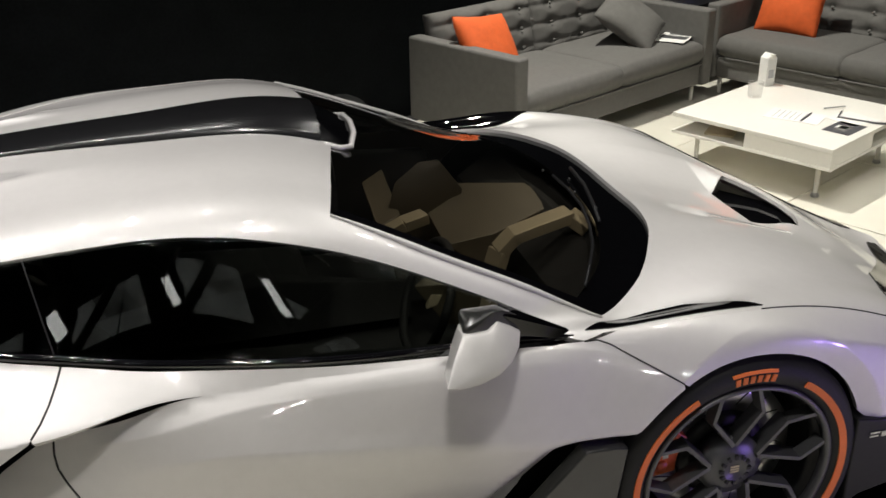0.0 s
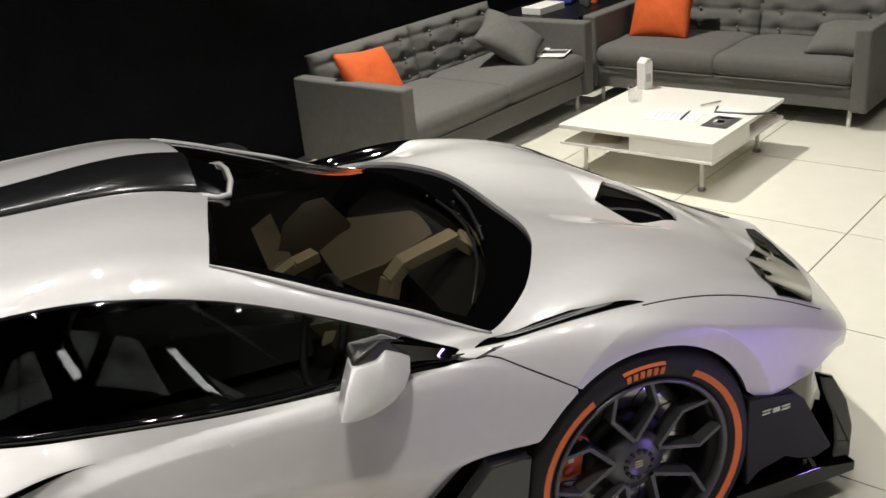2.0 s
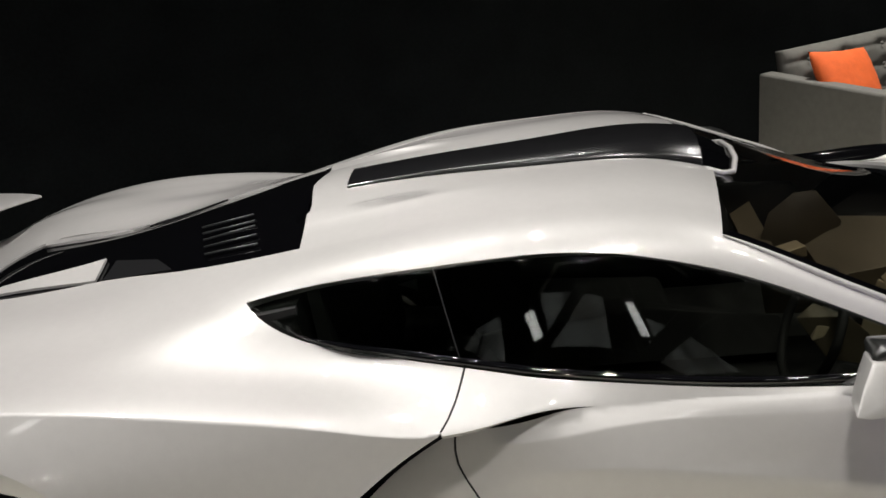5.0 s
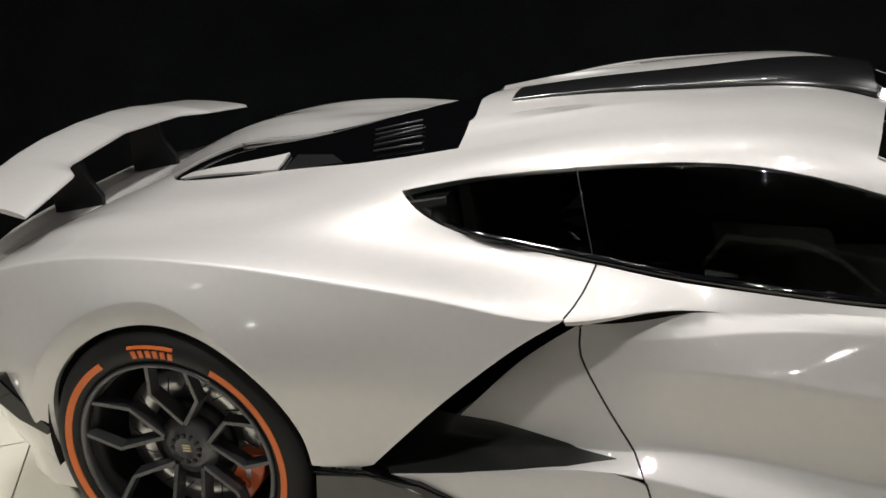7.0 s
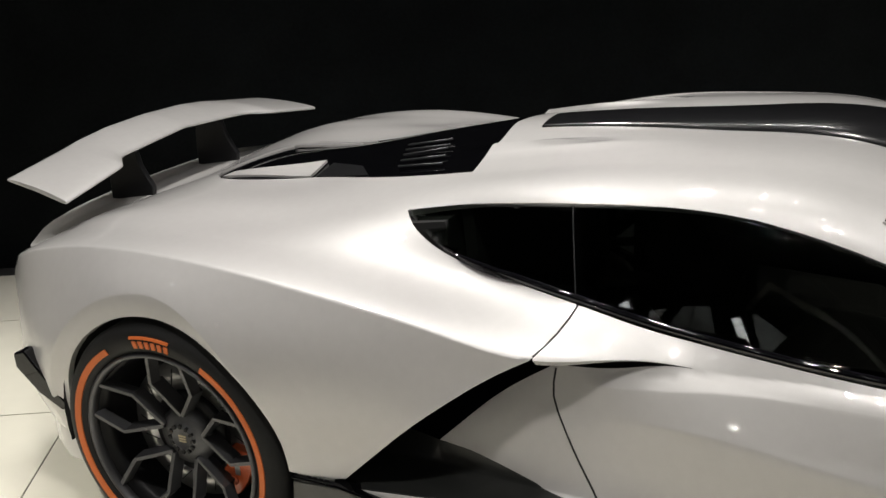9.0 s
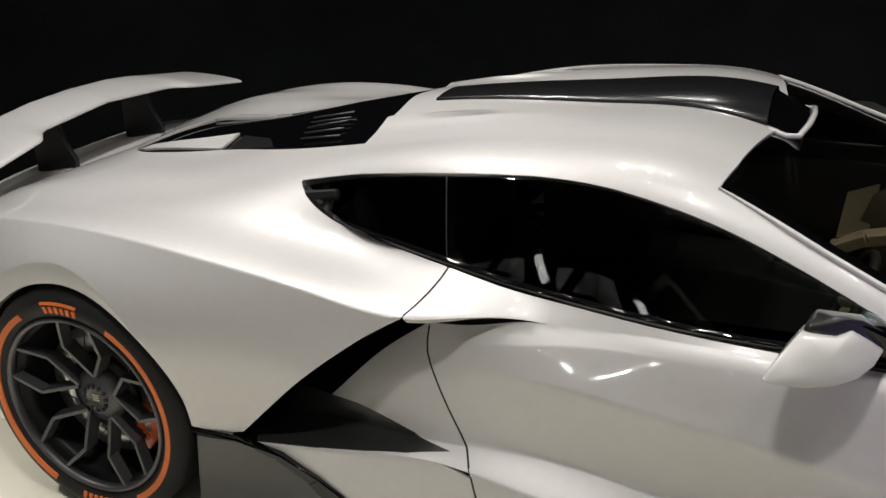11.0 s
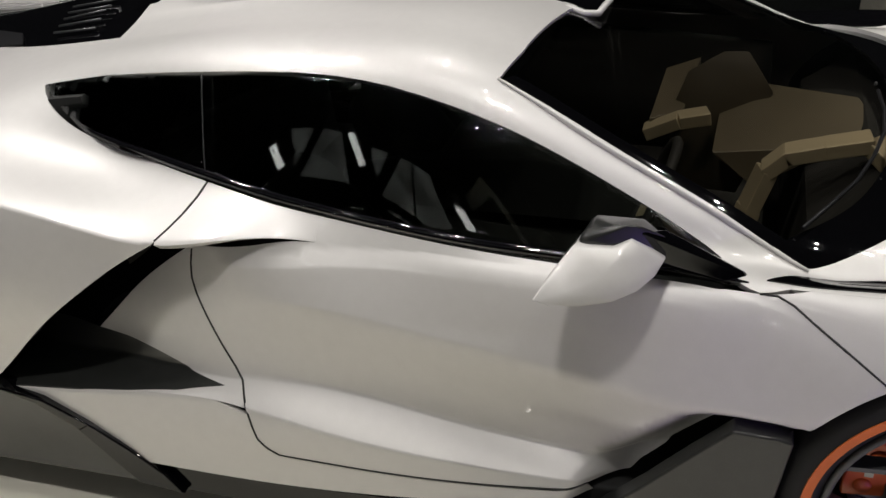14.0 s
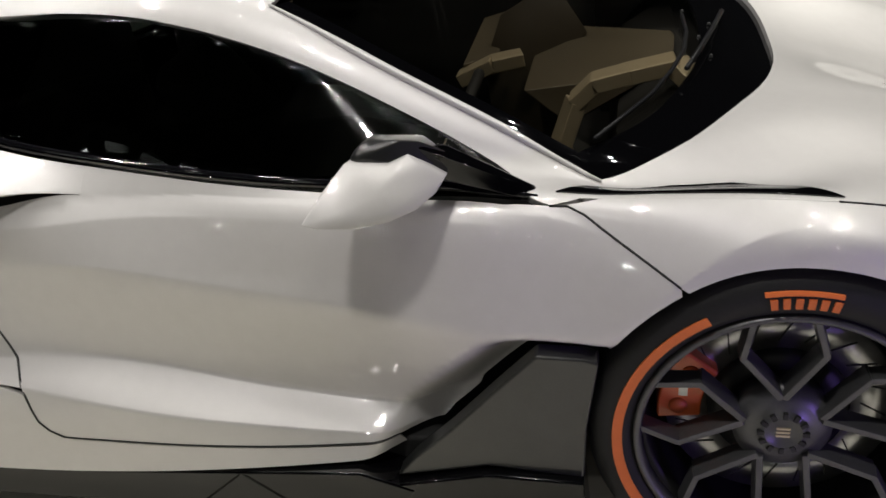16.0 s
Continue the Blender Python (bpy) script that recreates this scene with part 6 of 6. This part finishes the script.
prism(bm, [(-0.035, 0.171), (0.035, 0.171), (0.0, 0.198)], -0.034, 0.034)
part("gable", bm, PAPER, carton, smooth=False)
part("cap", boxed(-0.012, 0.012, -0.045, -0.02, 0.178, 0.196), WHITE, carton, "white screw cap", bevel=0.003)
part("print_bar", boxed(-0.02, 0.02, -0.0366, -0.0350, 0.05, 0.10), PRINT, carton, smooth=False)

T = lambda x, y, turn: Matrix.Translation((x, y, 0.31)) @ Matrix.Rotation(radians(turn), 4, "Z")
sheet("paper_sheet", T(3.30, 1.80, 40), 0.21, 0.297, PAPER, "white printed sheet lying on the table", "paper", [(-0.08, 0.07, 0.1 - 0.03 * k, 0.105 - 0.03 * k, PRINT) for k in range(6)])
sheet("leaflet", T(3.42, 1.53, 28), 0.21, 0.15, INK, "dark printed leaflet with pale picture on the table", "leaflet", [(-0.06, 0.05, -0.03, 0.03, CUSHION_GREY), (-0.02, 0.03, -0.015, 0.045, PAPER)])
sheet("paper_sheet", T(3.56, 1.66, 15), 0.21, 0.20, PAPER, "white sheet under the leaflet on the table", "paper")
bm = bmesh.new()
tube(bm, [(3.27, 1.70, 0.318), (3.40, 1.80, 0.318)], 0.0045, 8)
tagged(part("pen", bm, INK), "black ballpoint pen lying on the printed sheet", "pen")
bm = bmesh.new()
tube(bm, [(3.58, 1.78, 0.317), (3.50, 1.70, 0.316), (3.62, 1.55, 0.316), (3.74, 1.47, 0.316)], 0.006, 6)
tagged(part("lanyard", bm, INK), "thin black lanyard lying on the table", "lanyard")
bm = bmesh.new()
tube(bm, [(3.52, 1.86, 0.318), (3.58, 1.84, 0.325), (3.66, 1.86, 0.318)], 0.004, 6)
tagged(part("spectacles", bm, STEEL), "thin-framed spectacles lying on the table", "spectacles")
shelf_book = part("booklet", boxed(-0.11, 0.11, -0.08, 0.08, 0.0, 0.012), GOLD, smooth=False)
shelf_book.matrix_world = TABLE @ pose(-0.30, 0.25, 0.2065, 0, 0, 20)
tagged(shelf_book, "tan booklet lying on the table's open shelf", "booklet")

mag = sheet("magazine", SOFA_A @ pose(0.80, 0.19, 0.431, 0, 0, 18), 0.30, 0.21, PAPER, "open black and white magazine lying on the sofa seat", "magazine", [(-0.05, 0.04, -0.09, 0.09, INK), (0.07, 0.12, -0.09, 0.06, INK)])

# corner table between the sofas
corner = empty("side_table", at_hall(5.22, -1.72), label="low black square side table in the corner between the sofas", category="table")
part("tabletop", boxed(-0.40, 0.40, -0.36, 0.36, 0.56, 0.59), SATIN, corner, bevel=0.004)
for x in (-0.36, 0.36):
    for y in (-0.32, 0.32):
        part("leg", boxed(x - 0.02, x + 0.02, y - 0.02, y + 0.02, 0, 0.56), SATIN, corner, bevel=0.002)
CT = at_hall(5.22, -1.72, 0.59)
carton_box = part("flat_box", boxed(-0.16, 0.14, -0.09, 0.09, 0, 0.05), PAPER, smooth=False, bevel=0.003)
carton_box.matrix_world = CT @ pose(-0.16, 0.05, 0, 0, 0, -4)
tagged(carton_box, "flat white cardboard box on the side table", "box")
for k, (x, y, c) in enumerate(((0.12, -0.12, INK), (0.19, -0.18, CALIPER), (0.05, -0.2, INK))):
    bm = bmesh.new()
    lathe(bm, [(0.0, 0.0), (0.026, 0.0), (0.028, 0.01), (0.028, 0.075), (0.012, 0.10), (0.012, 0.125), (0.0, 0.125)], 20, "z")
    ob = part("bottle", bm, c)
    ob.matrix_world = CT @ pose(x, y, 0)
    tagged(ob, "small dark bottle on the side table" if c is INK else "small orange bottle on the side table", "bottle", "bottles on the side table")
bag = hull("bag", [(-0.16, -0.1, 0), (0.16, -0.1, 0), (-0.16, 0.1, 0), (0.16, 0.1, 0), (-0.12, -0.06, 0.15), (0.1, -0.05, 0.17), (0.0, 0.06, 0.19), (0.14, 0.05, 0.12)], BLUE, None, "", 0.03)
bag.matrix_world = CT @ pose(0.2, 0.1, 0, 0, 0, 20)
tagged(bag, "crumpled dark blue cloth bag on the side table", "bag")


# ---- floor tiles, each a piece of its own ----
J = 0.006
tile_bm = bmesh.new()
box(tile_bm, J / 2, TILE - J / 2, -TILE + J / 2, -J / 2, -0.006, 0.0)
tile_mesh = bpy.data.meshes.new("tile")
tile_bm.to_mesh(tile_mesh)
tile_bm.free()
tile_mesh.materials.append(TILE_MAT)
A0, B0 = 3.24 - 7 * TILE, 1.156 - 4 * TILE
turn = Matrix.Rotation(radians(HALL_TURN), 4, "Z")
tile_rest = bmesh.new()
for i in range(-6, 16):
    for j in range(-1, 16):
        a, b = A0 + i * TILE, B0 + j * TILE
        near = -4.6 < a < 7.5 and b < 4.5
        if a < -8.9 or a + TILE > 11.9 or b + TILE > 11.9:
            continue
        b_lo = max(b, -2.199)
        if b + TILE < -2.1:
            continue
        if near and b_lo == b:
            t = new("tile", tile_mesh)
            t.parent = floor
            t.matrix_world = turn @ Matrix.Translation((a, -b, 0))
        else:
            box(tile_rest, a + J / 2, a + TILE - J / 2, -b - TILE + J / 2, -b_lo - J / 2, -0.006, 0.0)
rest = part("far_tiles", tile_rest, TILE_MAT, floor, smooth=False)
rest.matrix_world = turn
tagged(rest, "white floor tiles", kind="stuff")
